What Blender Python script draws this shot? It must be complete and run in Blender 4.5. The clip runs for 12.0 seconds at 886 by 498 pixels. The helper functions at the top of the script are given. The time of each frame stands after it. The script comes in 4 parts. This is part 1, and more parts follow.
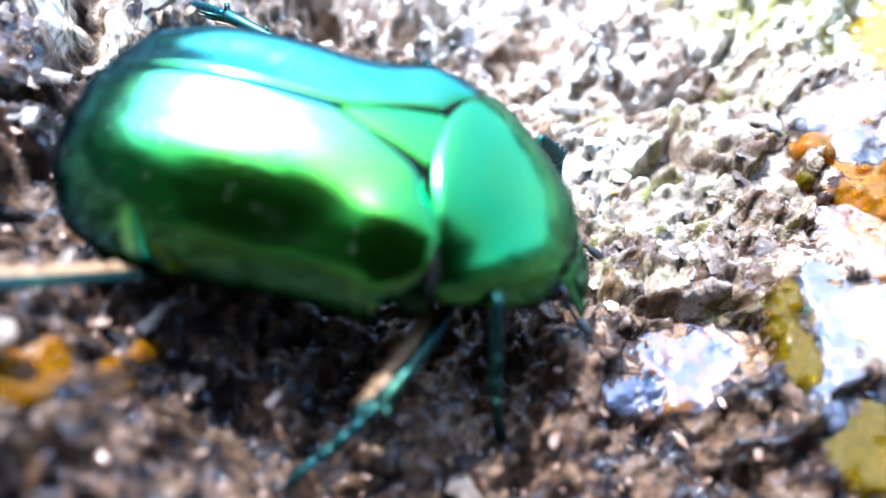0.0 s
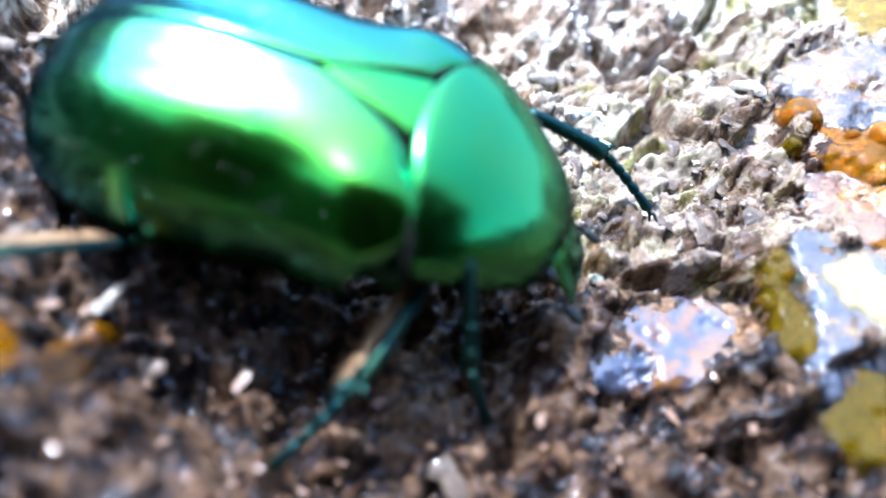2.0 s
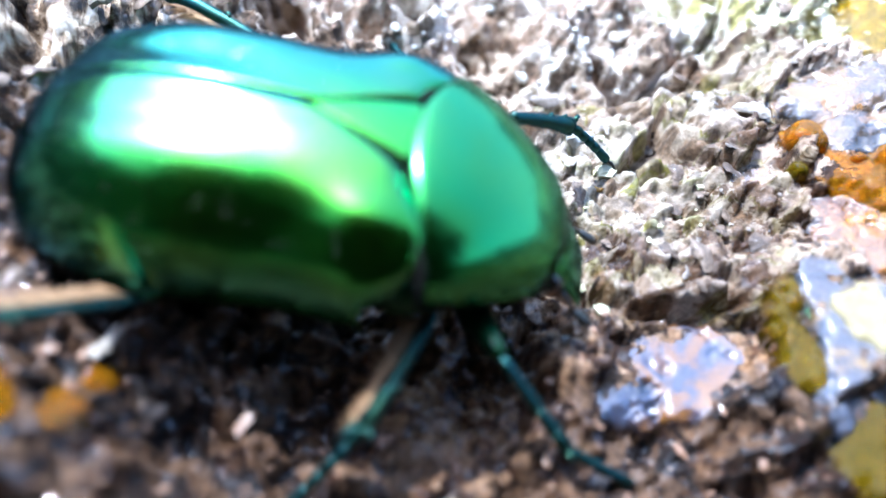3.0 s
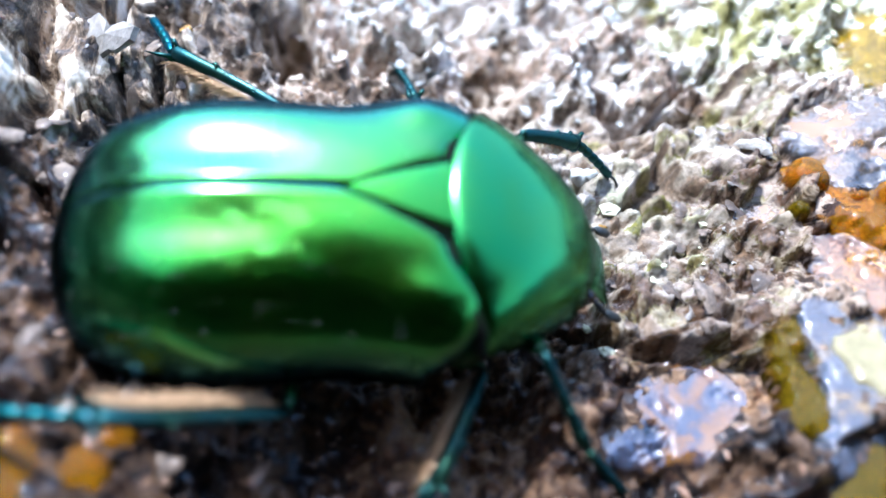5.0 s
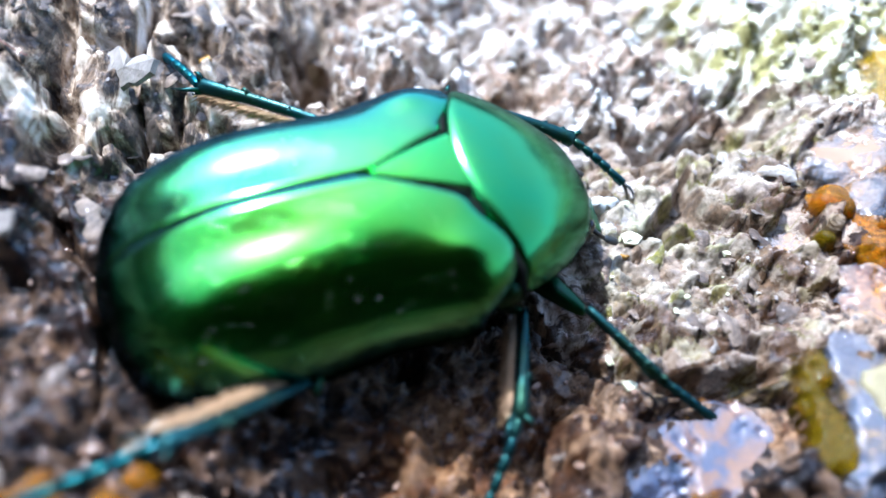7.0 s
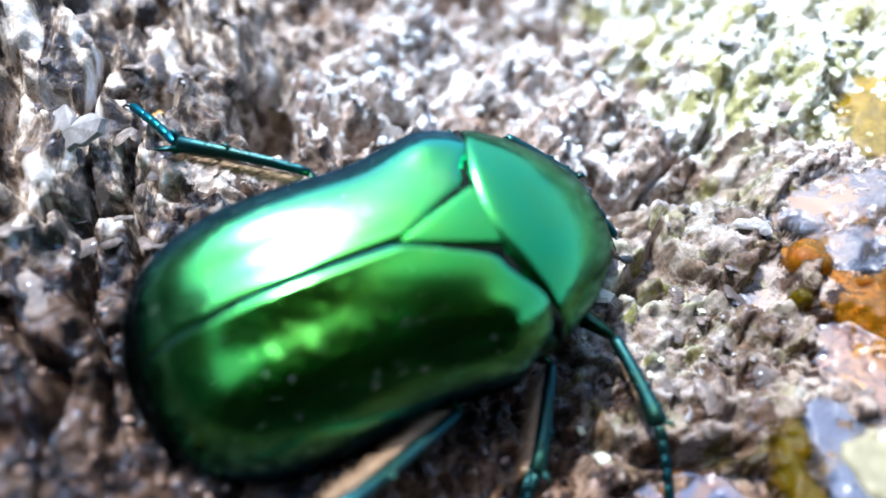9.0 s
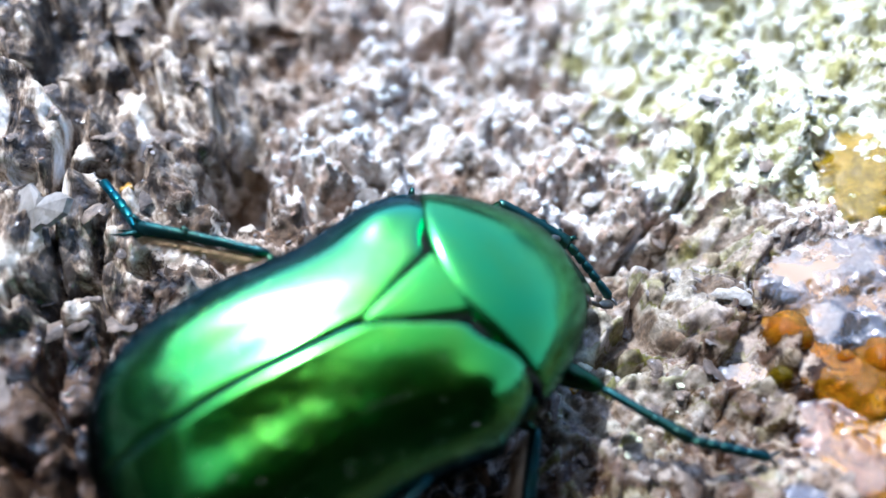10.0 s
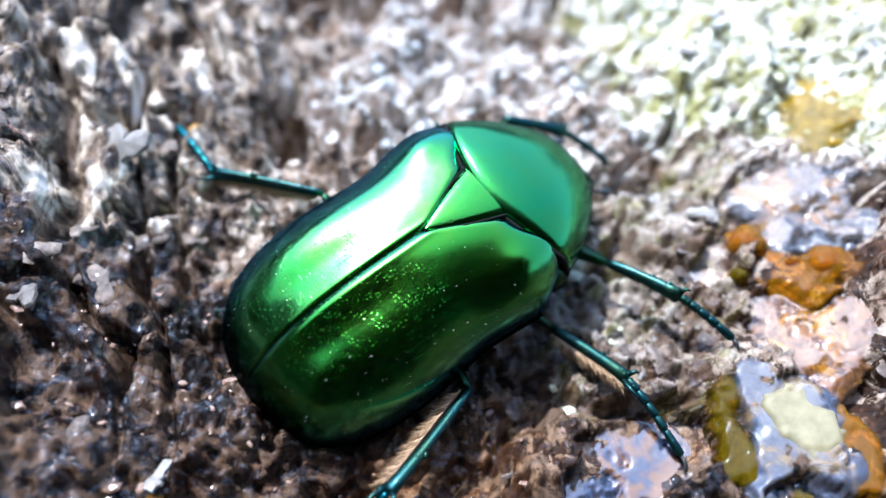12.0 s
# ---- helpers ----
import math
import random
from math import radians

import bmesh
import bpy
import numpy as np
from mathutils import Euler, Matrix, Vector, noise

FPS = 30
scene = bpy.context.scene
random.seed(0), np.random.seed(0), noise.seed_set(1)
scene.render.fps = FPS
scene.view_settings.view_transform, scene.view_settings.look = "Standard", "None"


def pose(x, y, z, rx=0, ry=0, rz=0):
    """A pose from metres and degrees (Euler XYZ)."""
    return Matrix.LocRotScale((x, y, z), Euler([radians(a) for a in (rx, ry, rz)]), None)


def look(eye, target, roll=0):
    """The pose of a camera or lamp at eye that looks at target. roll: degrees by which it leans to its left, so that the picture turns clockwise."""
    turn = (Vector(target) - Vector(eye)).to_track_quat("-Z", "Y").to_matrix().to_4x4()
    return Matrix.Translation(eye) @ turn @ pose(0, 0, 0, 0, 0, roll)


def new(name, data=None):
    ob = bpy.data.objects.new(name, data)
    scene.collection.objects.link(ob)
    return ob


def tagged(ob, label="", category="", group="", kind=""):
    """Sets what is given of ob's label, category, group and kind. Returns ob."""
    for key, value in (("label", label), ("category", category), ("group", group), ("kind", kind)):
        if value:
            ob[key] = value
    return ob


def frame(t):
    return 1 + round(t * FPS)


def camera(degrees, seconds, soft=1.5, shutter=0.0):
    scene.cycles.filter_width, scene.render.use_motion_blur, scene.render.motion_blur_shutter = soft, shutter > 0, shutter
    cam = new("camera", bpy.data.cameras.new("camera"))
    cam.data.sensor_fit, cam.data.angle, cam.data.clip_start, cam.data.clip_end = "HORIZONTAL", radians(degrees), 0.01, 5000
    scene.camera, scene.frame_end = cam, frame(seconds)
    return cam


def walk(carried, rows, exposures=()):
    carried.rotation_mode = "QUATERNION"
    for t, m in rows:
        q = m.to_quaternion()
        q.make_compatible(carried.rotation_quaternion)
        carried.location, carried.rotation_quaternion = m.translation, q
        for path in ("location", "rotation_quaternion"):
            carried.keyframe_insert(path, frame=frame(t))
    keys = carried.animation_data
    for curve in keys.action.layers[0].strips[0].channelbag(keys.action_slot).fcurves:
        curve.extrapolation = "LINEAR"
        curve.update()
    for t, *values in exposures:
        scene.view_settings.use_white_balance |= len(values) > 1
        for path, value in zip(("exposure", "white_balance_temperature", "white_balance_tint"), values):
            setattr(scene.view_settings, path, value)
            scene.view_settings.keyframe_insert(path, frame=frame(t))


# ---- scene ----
cam = camera(60.6, 12.0)
cam.data.dof.use_dof, cam.data.dof.focus_distance, cam.data.dof.aperture_fstop = True, 0.0405, 18.5
METRES, EYE, TILT, LEAN, TURN = 0.038, 0.0302, -52.63, -6.98, 0.0
ROWS = [
    (0.0, 0.0, 0.0, 0.0, 0.0, 0.0, -0.0),
    (0.5, -0.0158, 0.0542, -0.0227, -2.48, 0.65, -0.59),
    (1.0, -0.0112, 0.0633, -0.0157, -2.22, 0.55, 0.29),
    (1.5, -0.0122, 0.0706, -0.0278, -2.01, 0.09, 0.26),
    (2.0, -0.005, 0.0529, -0.0246, -2.06, -0.56, 0.95),
    (2.5, -0.0023, 0.0504, 0.0234, -1.9, -0.13, 1.7),
    (3.0, -0.0078, 0.0661, 0.0166, -2.12, -0.64, 1.59),
    (3.2, -0.0281, 0.0388, 0.0470, -1.77, -0.09, 1.22),
    (4.8, -0.0136, 0.0388, 0.0858, -2.19, -1.36, 2.15),
    (5.0, -0.0071, 0.0491, 0.0815, -1.66, -1.03, 2.27),
    (5.5, -0.0253, 0.0694, 0.0956, -1.0, -0.49, 2.09),
    (6.0, -0.035, 0.0515, 0.0931, -0.35, -0.84, 2.09),
    (6.5, -0.0403, 0.0326, 0.1306, -0.44, -1.06, 2.42),
    (6.7, -0.0286, 0.0443, 0.1268, -0.46, -0.77, 2.49),
    (8.3, 0.0090, 0.1026, 0.1579, -2.00, -1.22, 3.12),
    (8.5, 0.0223, 0.1181, 0.1733, -1.95, -0.85, 3.14),
    (9.0, 0.0215, 0.0984, 0.2022, -1.6, -0.73, 3.53),
    (9.5, 0.0345, 0.0778, 0.2063, -1.2, -1.09, 3.14),
    (10.0, 0.0702, 0.1172, 0.3041, -1.35, -0.86, 4.27),
    (10.5, 0.0437, 0.1238, 0.2528, -0.88, -1.07, 3.68),
    (11.0, 0.011, 0.0545, 0.2384, 1.1, -1.48, 4.28),
    (11.5, 0.0126, -0.0489, 0.2377, 0.74, -1.88, 4.25),
    (12.0, 0.0505, -0.0951, 0.2318, -0.55, -2.81, 4.52),
]
walk(cam, [(t, pose(0, 0, EYE, TILT, LEAN, TURN) @ pose(METRES * x, METRES * y, METRES * z, 90 + pitch, roll, yaw)) for t, x, y, z, yaw, pitch, roll in ROWS],
     exposures=[(0.0, 2.66, 5020, 10), (0.5, 2.33, 5020, 10), (1.0, 2.27, 5020, 10), (2.0, 2.32, 5020, 10), (2.5, 2.38, 5020, 10), (3.0, 2.25, 5020, 10), (5.0, 1.98, 5020, 10), (6.5, 1.96, 5020, 10), (9.0, 1.78, 5020, 10), (9.5, 1.70, 5020, 10), (10.0, 1.58, 5020, 10), (10.5, 1.43, 5020, 10), (11.0, 1.48, 5020, 10), (11.5, 1.68, 5020, 10), (12.0, 1.70, 5020, 10)])

# ---------------------------------------------------------------- light
world = bpy.data.worlds.new("sky")
scene.world = world
world.use_nodes = True
SUN_EL, SUN_AZ = 57.0, -34.0      # azimuth from +y towards +x
sky = world.node_tree.nodes.new("ShaderNodeTexSky")
sky.sky_type, sky.sun_disc = "NISHITA", False
sky.sun_elevation, sky.sun_rotation = radians(SUN_EL), radians(SUN_AZ)
sky.dust_density, sky.air_density, sky.ozone_density = 2.2, 1.4, 2.5
back = world.node_tree.nodes["Background"]
back.inputs["Strength"].default_value = 0.15
world.node_tree.links.new(sky.outputs["Color"], back.inputs["Color"])
sun = new("sun", bpy.data.lights.new("sun", "SUN"))
sun.data.energy, sun.data.angle, sun.data.color = 3.1, radians(0.53), (1.0, 0.96, 0.90)
sun.matrix_world = look((math.sin(radians(SUN_AZ)) * math.cos(radians(SUN_EL)), math.cos(radians(SUN_AZ)) * math.cos(radians(SUN_EL)), math.sin(radians(SUN_EL))), (0, 0, 0))

# ---------------------------------------------------------------- helpers
MM = 0.001


def part(name, verts, faces, material, parent=None, label="", smooth=True, scale=MM):
    """One mesh object from lists in millimetres."""
    me = bpy.data.meshes.new(name)
    me.from_pydata([tuple(float(c) * scale for c in v) for v in verts], [], faces)
    me.polygons.foreach_set("use_smooth", [smooth] * len(me.polygons))
    me.materials.append(material)
    me.update()
    ob = new(name, me)
    ob.parent = parent
    if label:
        ob["label"] = label
    return ob


def grid_faces(nu, nv, flip=False):
    out = []
    for i in range(nu - 1):
        for j in range(nv - 1):
            a = i * nv + j
            f = (a, a + 1, a + nv + 1, a + nv)
            out.append(f[::-1] if flip else f)
    return out


def smooth(a, b, x):
    t = np.clip((x - a) / (b - a), 0, 1)
    return t * t * (3 - 2 * t)


def lattice(ix, iy, seed):
    h = (ix.astype(np.int64) * 374761393 + iy.astype(np.int64) * 668265263 + seed * 974634777) & 0x7FFFFFFF
    h = ((h ^ (h >> 13)) * 1274126177) & 0x7FFFFFFF
    return ((h ^ (h >> 16)) & 0xFFFFF) / float(0xFFFFF)


def vnoise(x, y, seed=0):
    """Smooth value noise, about -1 to 1."""
    ix, iy = np.floor(x), np.floor(y)
    fx, fy = x - ix, y - iy
    fx, fy = fx * fx * fx * (fx * (fx * 6 - 15) + 10), fy * fy * fy * (fy * (fy * 6 - 15) + 10)
    a, b = lattice(ix, iy, seed), lattice(ix + 1, iy, seed)
    c, d = lattice(ix, iy + 1, seed), lattice(ix + 1, iy + 1, seed)
    return 2 * ((a * (1 - fx) + b * fx) * (1 - fy) + (c * (1 - fx) + d * fx) * fy) - 1


def fbm(x, y, seed=0, octaves=4, gain=0.5):
    s, amp = 0.0, 1.0
    for o in range(octaves):
        c, q = math.cos(0.6 + o), math.sin(0.6 + o)
        s = s + amp * vnoise((c * x - q * y) * 2 ** o, (q * x + c * y) * 2 ** o, seed + 17 * o)
        amp *= gain
    return s


def cells(x, y, seed=0):
    """Distance to the nearest point of a jittered grid, and that cell's random value."""
    ix, iy = np.floor(x), np.floor(y)
    best, val = np.full(np.shape(x), 9.0), np.zeros(np.shape(x))
    for dx in (-1, 0, 1):
        for dy in (-1, 0, 1):
            jx, jy = ix + dx, iy + dy
            px, py = jx + 0.1 + 0.8 * lattice(jx, jy, seed), jy + 0.1 + 0.8 * lattice(jx, jy, seed + 5)
            d = np.hypot(x - px, y - py)
            near = d < best
            best, val = np.where(near, d, best), np.where(near, lattice(jx, jy, seed + 9), val)
    return best, val


# ---------------------------------------------------------------- materials
def material(name, base=(0.5, 0.5, 0.5), rough=0.5, metal=0.0, **more):
    m = bpy.data.materials.new(name)
    m.use_nodes = True
    b = m.node_tree.nodes["Principled BSDF"]
    b.inputs["Base Color"].default_value = (*base, 1)
    b.inputs["Roughness"].default_value = rough
    b.inputs["Metallic"].default_value = metal
    for k, v in more.items():
        b.inputs[k.replace("_", " ")].default_value = v
    return m


class Nodes:
    """Builds a material's nodes, in millimetres of the object."""

    def __init__(self, m):
        self.t = m.node_tree
        self.b = self.t.nodes["Principled BSDF"]
        co = self.t.nodes.new("ShaderNodeTexCoord")
        mp = self.t.nodes.new("ShaderNodeMapping")
        mp.inputs["Scale"].default_value = (1000, 1000, 1000)
        self.t.links.new(co.outputs["Object"], mp.inputs["Vector"])
        self.co = mp.outputs["Vector"]

    def link(self, a, b):
        self.t.links.new(a, b)

    def noise(self, scale, detail=4, rough=0.55, stretch=None, distort=0.0, turn=0.0):
        n = self.t.nodes.new("ShaderNodeTexNoise")
        n.inputs["Scale"].default_value, n.inputs["Detail"].default_value = scale, detail
        n.inputs["Roughness"].default_value, n.inputs["Distortion"].default_value = rough, distort
        src = self.co
        if turn:
            mp = self.t.nodes.new("ShaderNodeMapping")
            mp.inputs["Rotation"].default_value = (0, 0, radians(turn))
            self.link(src, mp.inputs["Vector"])
            src = mp.outputs["Vector"]
        if stretch:
            mp = self.t.nodes.new("ShaderNodeMapping")
            mp.inputs["Scale"].default_value = stretch
            self.link(src, mp.inputs["Vector"])
            src = mp.outputs["Vector"]
        self.link(src, n.inputs["Vector"])
        return n.outputs["Fac"]

    def voronoi(self, scale, feature="F1", randomness=1.0):
        n = self.t.nodes.new("ShaderNodeTexVoronoi")
        n.feature = feature
        n.inputs["Randomness"].default_value = randomness
        n.inputs["Scale"].default_value = scale
        self.link(self.co, n.inputs["Vector"])
        return n.outputs["Distance"]

    def ramp(self, fac, *stops):
        n = self.t.nodes.new("ShaderNodeValToRGB")
        e = n.color_ramp.elements
        while len(e) < len(stops):
            e.new(0.5)
        for el, (p, c) in zip(e, stops):
            el.position, el.color = p, (*(c if isinstance(c, tuple) else (c, c, c)), 1)
        self.link(fac, n.inputs["Fac"])
        return n.outputs["Color"]

    def mix(self, fac, a, b, mode="MIX"):
        n = self.t.nodes.new("ShaderNodeMix")
        n.data_type, n.blend_type = "RGBA", mode
        for sock, v in ((n.inputs[0], fac), (n.inputs[6], a), (n.inputs[7], b)):
            if isinstance(v, (int, float)):
                sock.default_value = v
            elif isinstance(v, tuple):
                sock.default_value = (*v, 1)
            else:
                self.link(v, sock)
        return n.outputs[2]

    def math(self, op, a, b=0.0):
        n = self.t.nodes.new("ShaderNodeMath")
        n.operation = op
        for sock, v in zip(n.inputs, (a, b)):
            if isinstance(v, (int, float)):
                sock.default_value = v
            else:
                self.link(v, sock)
        return n.outputs[0]

    def attr(self, name):
        n = self.t.nodes.new("ShaderNodeAttribute")
        n.attribute_name = name
        return n.outputs["Fac"]

    def rand(self):
        return self.t.nodes.new("ShaderNodeObjectInfo").outputs["Random"]

    def island(self):
        return self.t.nodes.new("ShaderNodeNewGeometry").outputs["Random Per Island"]

    def bump(self, height, strength, mm):
        n = self.t.nodes.new("ShaderNodeBump")
        n.inputs["Strength"].default_value, n.inputs["Distance"].default_value = strength, mm * MM
        self.link(height, n.inputs["Height"])
        self.link(n.outputs["Normal"], self.b.inputs["Normal"])
        return n


def chitin(name, base, glance, rough, dents, spread=0.08, coat=0.1, shift=0.0, rows=False):
    """Polished metallic cuticle with fine punctures; shift: how strong the blue gloss is that it shows aslant."""
    m = material(name, base, rough, 1.0, Coat_Weight=coat, Coat_Roughness=0.20, Coat_IOR=1.7)
    n = Nodes(m)
    t = n.t
    n.b.inputs["Specular Tint"].default_value = (*glance, 1)
    tone = n.noise(0.35, 3)
    warm = tuple(min(1, c * k) for c, k in zip(base, (1.6, 1.0, 0.5)))
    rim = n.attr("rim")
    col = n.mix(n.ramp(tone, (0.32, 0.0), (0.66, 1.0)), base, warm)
    # nearly black at the rim; on the wing cases this paints in a dark reflection
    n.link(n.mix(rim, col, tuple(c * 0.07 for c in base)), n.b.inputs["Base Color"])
    n.link(n.math("MULTIPLY", n.math("SUBTRACT", 1.0, n.math("MULTIPLY", rim, 0.75)), coat), n.b.inputs["Coat Weight"])
    grime = n.noise(2.2, 5)
    worn = n.ramp(grime, (0.3, rough), (0.8, rough + spread))
    n.link(worn, n.b.inputs["Roughness"])
    fine = n.math("MULTIPLY", n.noise(9.0, 2), 0.12)
    if rows:
        # punctures in rows on the hind half, none on the polished shoulders
        cut = t.nodes.new("ShaderNodeSeparateXYZ")
        n.link(n.co, cut.inputs[0])
        back = n.math("SUBTRACT", 1.0, n.ramp(n.math("MULTIPLY", n.math("ADD", n.math("ADD", cut.outputs[0], 13.0), n.math("MULTIPLY", n.noise(0.5, 2), 6.0)), 0.0625), (0.80, 0.0), (0.98, 1.0)))
        pits = n.math("MULTIPLY", n.ramp(n.voronoi(4.6, randomness=0.45), (0.08, 1.0), (0.26, 0.0)), back)
        relief = n.bump(n.math("SUBTRACT", fine, n.math("MULTIPLY", pits, 1.0)), dents, 0.045)
    else:
        pits = n.ramp(n.voronoi(3.4), (0.05, 0.0), (0.25, 1.0))
        relief = n.bump(n.math("ADD", n.math("MULTIPLY", pits, 0.6), fine), dents, 0.05)
    if shift:
        gloss = t.nodes.new("ShaderNodeBsdfGlossy")
        gloss.inputs["Color"].default_value = (*glance, 1)
        n.link(worn, gloss.inputs["Roughness"])
        n.link(relief.outputs["Normal"], gloss.inputs["Normal"])
        aslant = t.nodes.new("ShaderNodeLayerWeight")
        aslant.inputs["Blend"].default_value = 0.5
        n.link(relief.outputs["Normal"], aslant.inputs["Normal"])
        top = t.nodes.new("ShaderNodeMixShader")
        n.link(n.math("MULTIPLY", n.math("MULTIPLY", n.math("POWER", aslant.outputs["Facing"], 1.25), shift), n.math("SUBTRACT", 1.0, rim)), top.inputs[0])
        n.link(n.b.outputs[0], top.inputs[1])
        n.link(gloss.outputs[0], top.inputs[2])
        n.link(top.outputs[0], t.nodes["Material Output"].inputs["Surface"])
    return m


GREEN = chitin("green_chitin", (0.066, 0.34, 0.012), (0.07, 0.17, 0.26), 0.16, 0.36, coat=0.20, shift=1.35, rows=True)
SHIELD = chitin("shield_chitin", (0.036, 0.26, 0.042), (0.11, 0.24, 0.20), 0.17, 0.15, coat=0.24, shift=0.85)
SCUT = chitin("scutellum_chitin", (0.06, 0.34, 0.025), (0.08, 0.36, 0.28), 0.15, 0.2, coat=0.3, shift=0.6)
TEAL = chitin("teal_chitin", (0.012, 0.048, 0.052), (0.06, 0.16, 0.20), 0.40, 1.0, coat=0.08, shift=0.4)
BLUE = chitin("blue_chitin", (0.008, 0.085, 0.11), (0.05, 0.25, 0.4), 0.36, 0.5, coat=0.2, shift=0.3)
UNDER = chitin("under_chitin", (0.006, 0.04, 0.020), (0.03, 0.1, 0.1), 0.40, 0.5, coat=0.2)
DARK = material("dark_joint", (0.012, 0.014, 0.012), 0.45)
GROOVE = material("dusty_groove", (0.010, 0.010, 0.008), 0.95, Specular_IOR_Level=0.1)
DUST = material("dust", (0.6, 0.57, 0.5), 0.7)
EYE_M = material("eye_gloss", (0.02, 0.012, 0.008), 0.12)


def hair_material():
    m = material("golden_hair", (0.55, 0.33, 0.13), 0.5)
    n = Nodes(m)
    n.link(n.ramp(n.island(), (0.0, (0.18, 0.095, 0.040)), (1.0, (0.46, 0.29, 0.14))), n.b.inputs["Base Color"])
    return m


HAIR = hair_material()


def bark_material():
    m = material("bark", (0.2, 0.18, 0.15), 0.5)
    n = Nodes(m)
    lich, wet, moss, wood, furrow, chunk, tint = (n.attr(k) for k in ("lichen", "wet", "moss", "wood", "furrow", "chunk", "tint"))
    fine, mid, big = n.noise(1.9, 6, 0.66), n.noise(0.55, 5, 0.6), n.noise(0.16, 3)
    speck = n.ramp(n.noise(3.4, 4, 0.6), (0.40, 0.0), (0.47, 1.0))
    grip = n.ramp(n.noise(0.60, 6, 0.66, None, 0.7), (0.475, 0.0), (0.525, 1.0))
    crust = n.ramp(n.noise(0.36, 6, 0.66, None, 0.6), (0.50, 0.0), (0.56, 1.0))
    dirt = n.ramp(fine, (0.32, (0.016, 0.010, 0.006)), (0.56, (0.072, 0.046, 0.027)), (0.76, (0.21, 0.14, 0.085)))
    skin = n.ramp(fine, (0.28, (0.18, 0.125, 0.08)), (0.44, (0.40, 0.31, 0.225)), (0.70, (0.68, 0.60, 0.50)))
    bark = n.mix(grip, dirt, skin)
    bark = n.mix(n.math("MULTIPLY", crust, 0.55), bark, n.ramp(fine, (0.34, (0.030, 0.014, 0.006)), (0.7, (0.36, 0.215, 0.12))))
    soft = n.ramp(n.noise(0.60, 6, 0.66, None, 0.7), (0.44, 0.0), (0.57, 1.0))
    pale = n.mix(soft, n.ramp(fine, (0.32, (0.070, 0.050, 0.034)), (0.54, (0.20, 0.15, 0.105)), (0.74, (0.46, 0.38, 0.30))), n.ramp(fine, (0.28, (0.28, 0.225, 0.17)), (0.42, (0.58, 0.51, 0.43)), (0.62, (0.86, 0.82, 0.76))))
    pale = n.mix(n.math("MULTIPLY", n.math("MULTIPLY", crust, speck), 0.7), pale, n.ramp(fine, (0.3, (0.10, 0.055, 0.032)), (0.7, (0.56, 0.39, 0.28))))
    # olive lichen; its near-white end puts an overexposed look into the colour
    green = n.mix(soft, n.ramp(fine, (0.32, (0.10, 0.090, 0.015)), (0.7, (0.50, 0.46, 0.20))), n.ramp(fine, (0.32, (0.50, 0.47, 0.33)), (0.62, (0.90, 0.88, 0.78))))
    brown = n.mix(grip, n.ramp(fine, (0.36, (0.010, 0.006, 0.003)), (0.7, (0.085, 0.050, 0.024))), n.ramp(fine, (0.32, (0.075, 0.040, 0.016)), (0.66, (0.36, 0.255, 0.165))))
    # orange-brown plates, brightened in place of fill light in the beetle's shadow
    brown = n.mix(n.math("MAXIMUM", n.attr("plate_lift"), n.math("MULTIPLY", crust, 0.5)), brown, n.ramp(fine, (0.34, (0.030, 0.012, 0.004)), (0.7, (0.46, 0.26, 0.115))))
    # the strips' dark share also stands in for shade in the bark's gaps
    strips = n.noise(0.62, 6, 0.66, (1, 0.34, 0.6), 0.6, -9.8)
    bark = n.mix(n.math("MULTIPLY", furrow, 0.9), bark, n.ramp(strips, (0.455, (0.018, 0.012, 0.008)), (0.505, (0.17, 0.115, 0.07)), (0.56, (0.52, 0.415, 0.295)), (0.66, (0.84, 0.77, 0.67))))
    edge = n.math("SUBTRACT", n.noise(1.1, 4), 0.5)
    col = bark
    for w, c in ((wood, brown), (lich, pale), (moss, green)):
        col = n.mix(n.ramp(n.math("ADD", w, n.math("MULTIPLY", edge, 0.9)), (0.42, 0.0), (0.58, 1.0)), col, c)
    # broken wet pieces, each of its own tone
    bits = n.mix(n.ramp(fine, (0.32, 0.25), (0.62, 1.0)), (0.016, 0.010, 0.006), n.ramp(tint, (0.0, (0.06, 0.035, 0.018)), (0.25, (0.24, 0.165, 0.10)), (0.50, (0.46, 0.40, 0.30)), (0.68, (0.20, 0.19, 0.02)), (0.80, (0.38, 0.29, 0.21)), (1.0, (0.58, 0.52, 0.44))))
    col = n.mix(n.math("MULTIPLY", chunk, 0.8), col, bits)
    damp = n.ramp(n.math("ADD", wet, n.math("MULTIPLY", edge, 0.7)), (0.25, 0.0), (0.6, 1.0))
    col = n.mix(n.math("MULTIPLY", damp, n.math("SUBTRACT", 0.88, n.math("MULTIPLY", grip, 0.45))), col, (0.28, 0.165, 0.08), "MULTIPLY")
    # soaked bark, with the dark of hollows and of a mirrored camera put in
    soak_dim = n.ramp(n.math("ADD", n.attr("sodden_dim"), edge), (0.30, 0.0), (0.60, 1.0))
    col = n.mix(n.math("MULTIPLY", soak_dim, n.math("SUBTRACT", 0.95, n.math("MULTIPLY", grip, 0.30))), col, (0.19, 0.125, 0.075), "MULTIPLY")
    col = n.mix(n.ramp(big, (0.4, 0.0), (0.7, 0.35)), col, (0.85, 0.76, 0.68), "MULTIPLY")
    n.link(col, n.b.inputs["Base Color"])
    slick = n.math("MULTIPLY", damp, n.math("SUBTRACT", 1.0, n.math("MULTIPLY", wood, 0.4)))
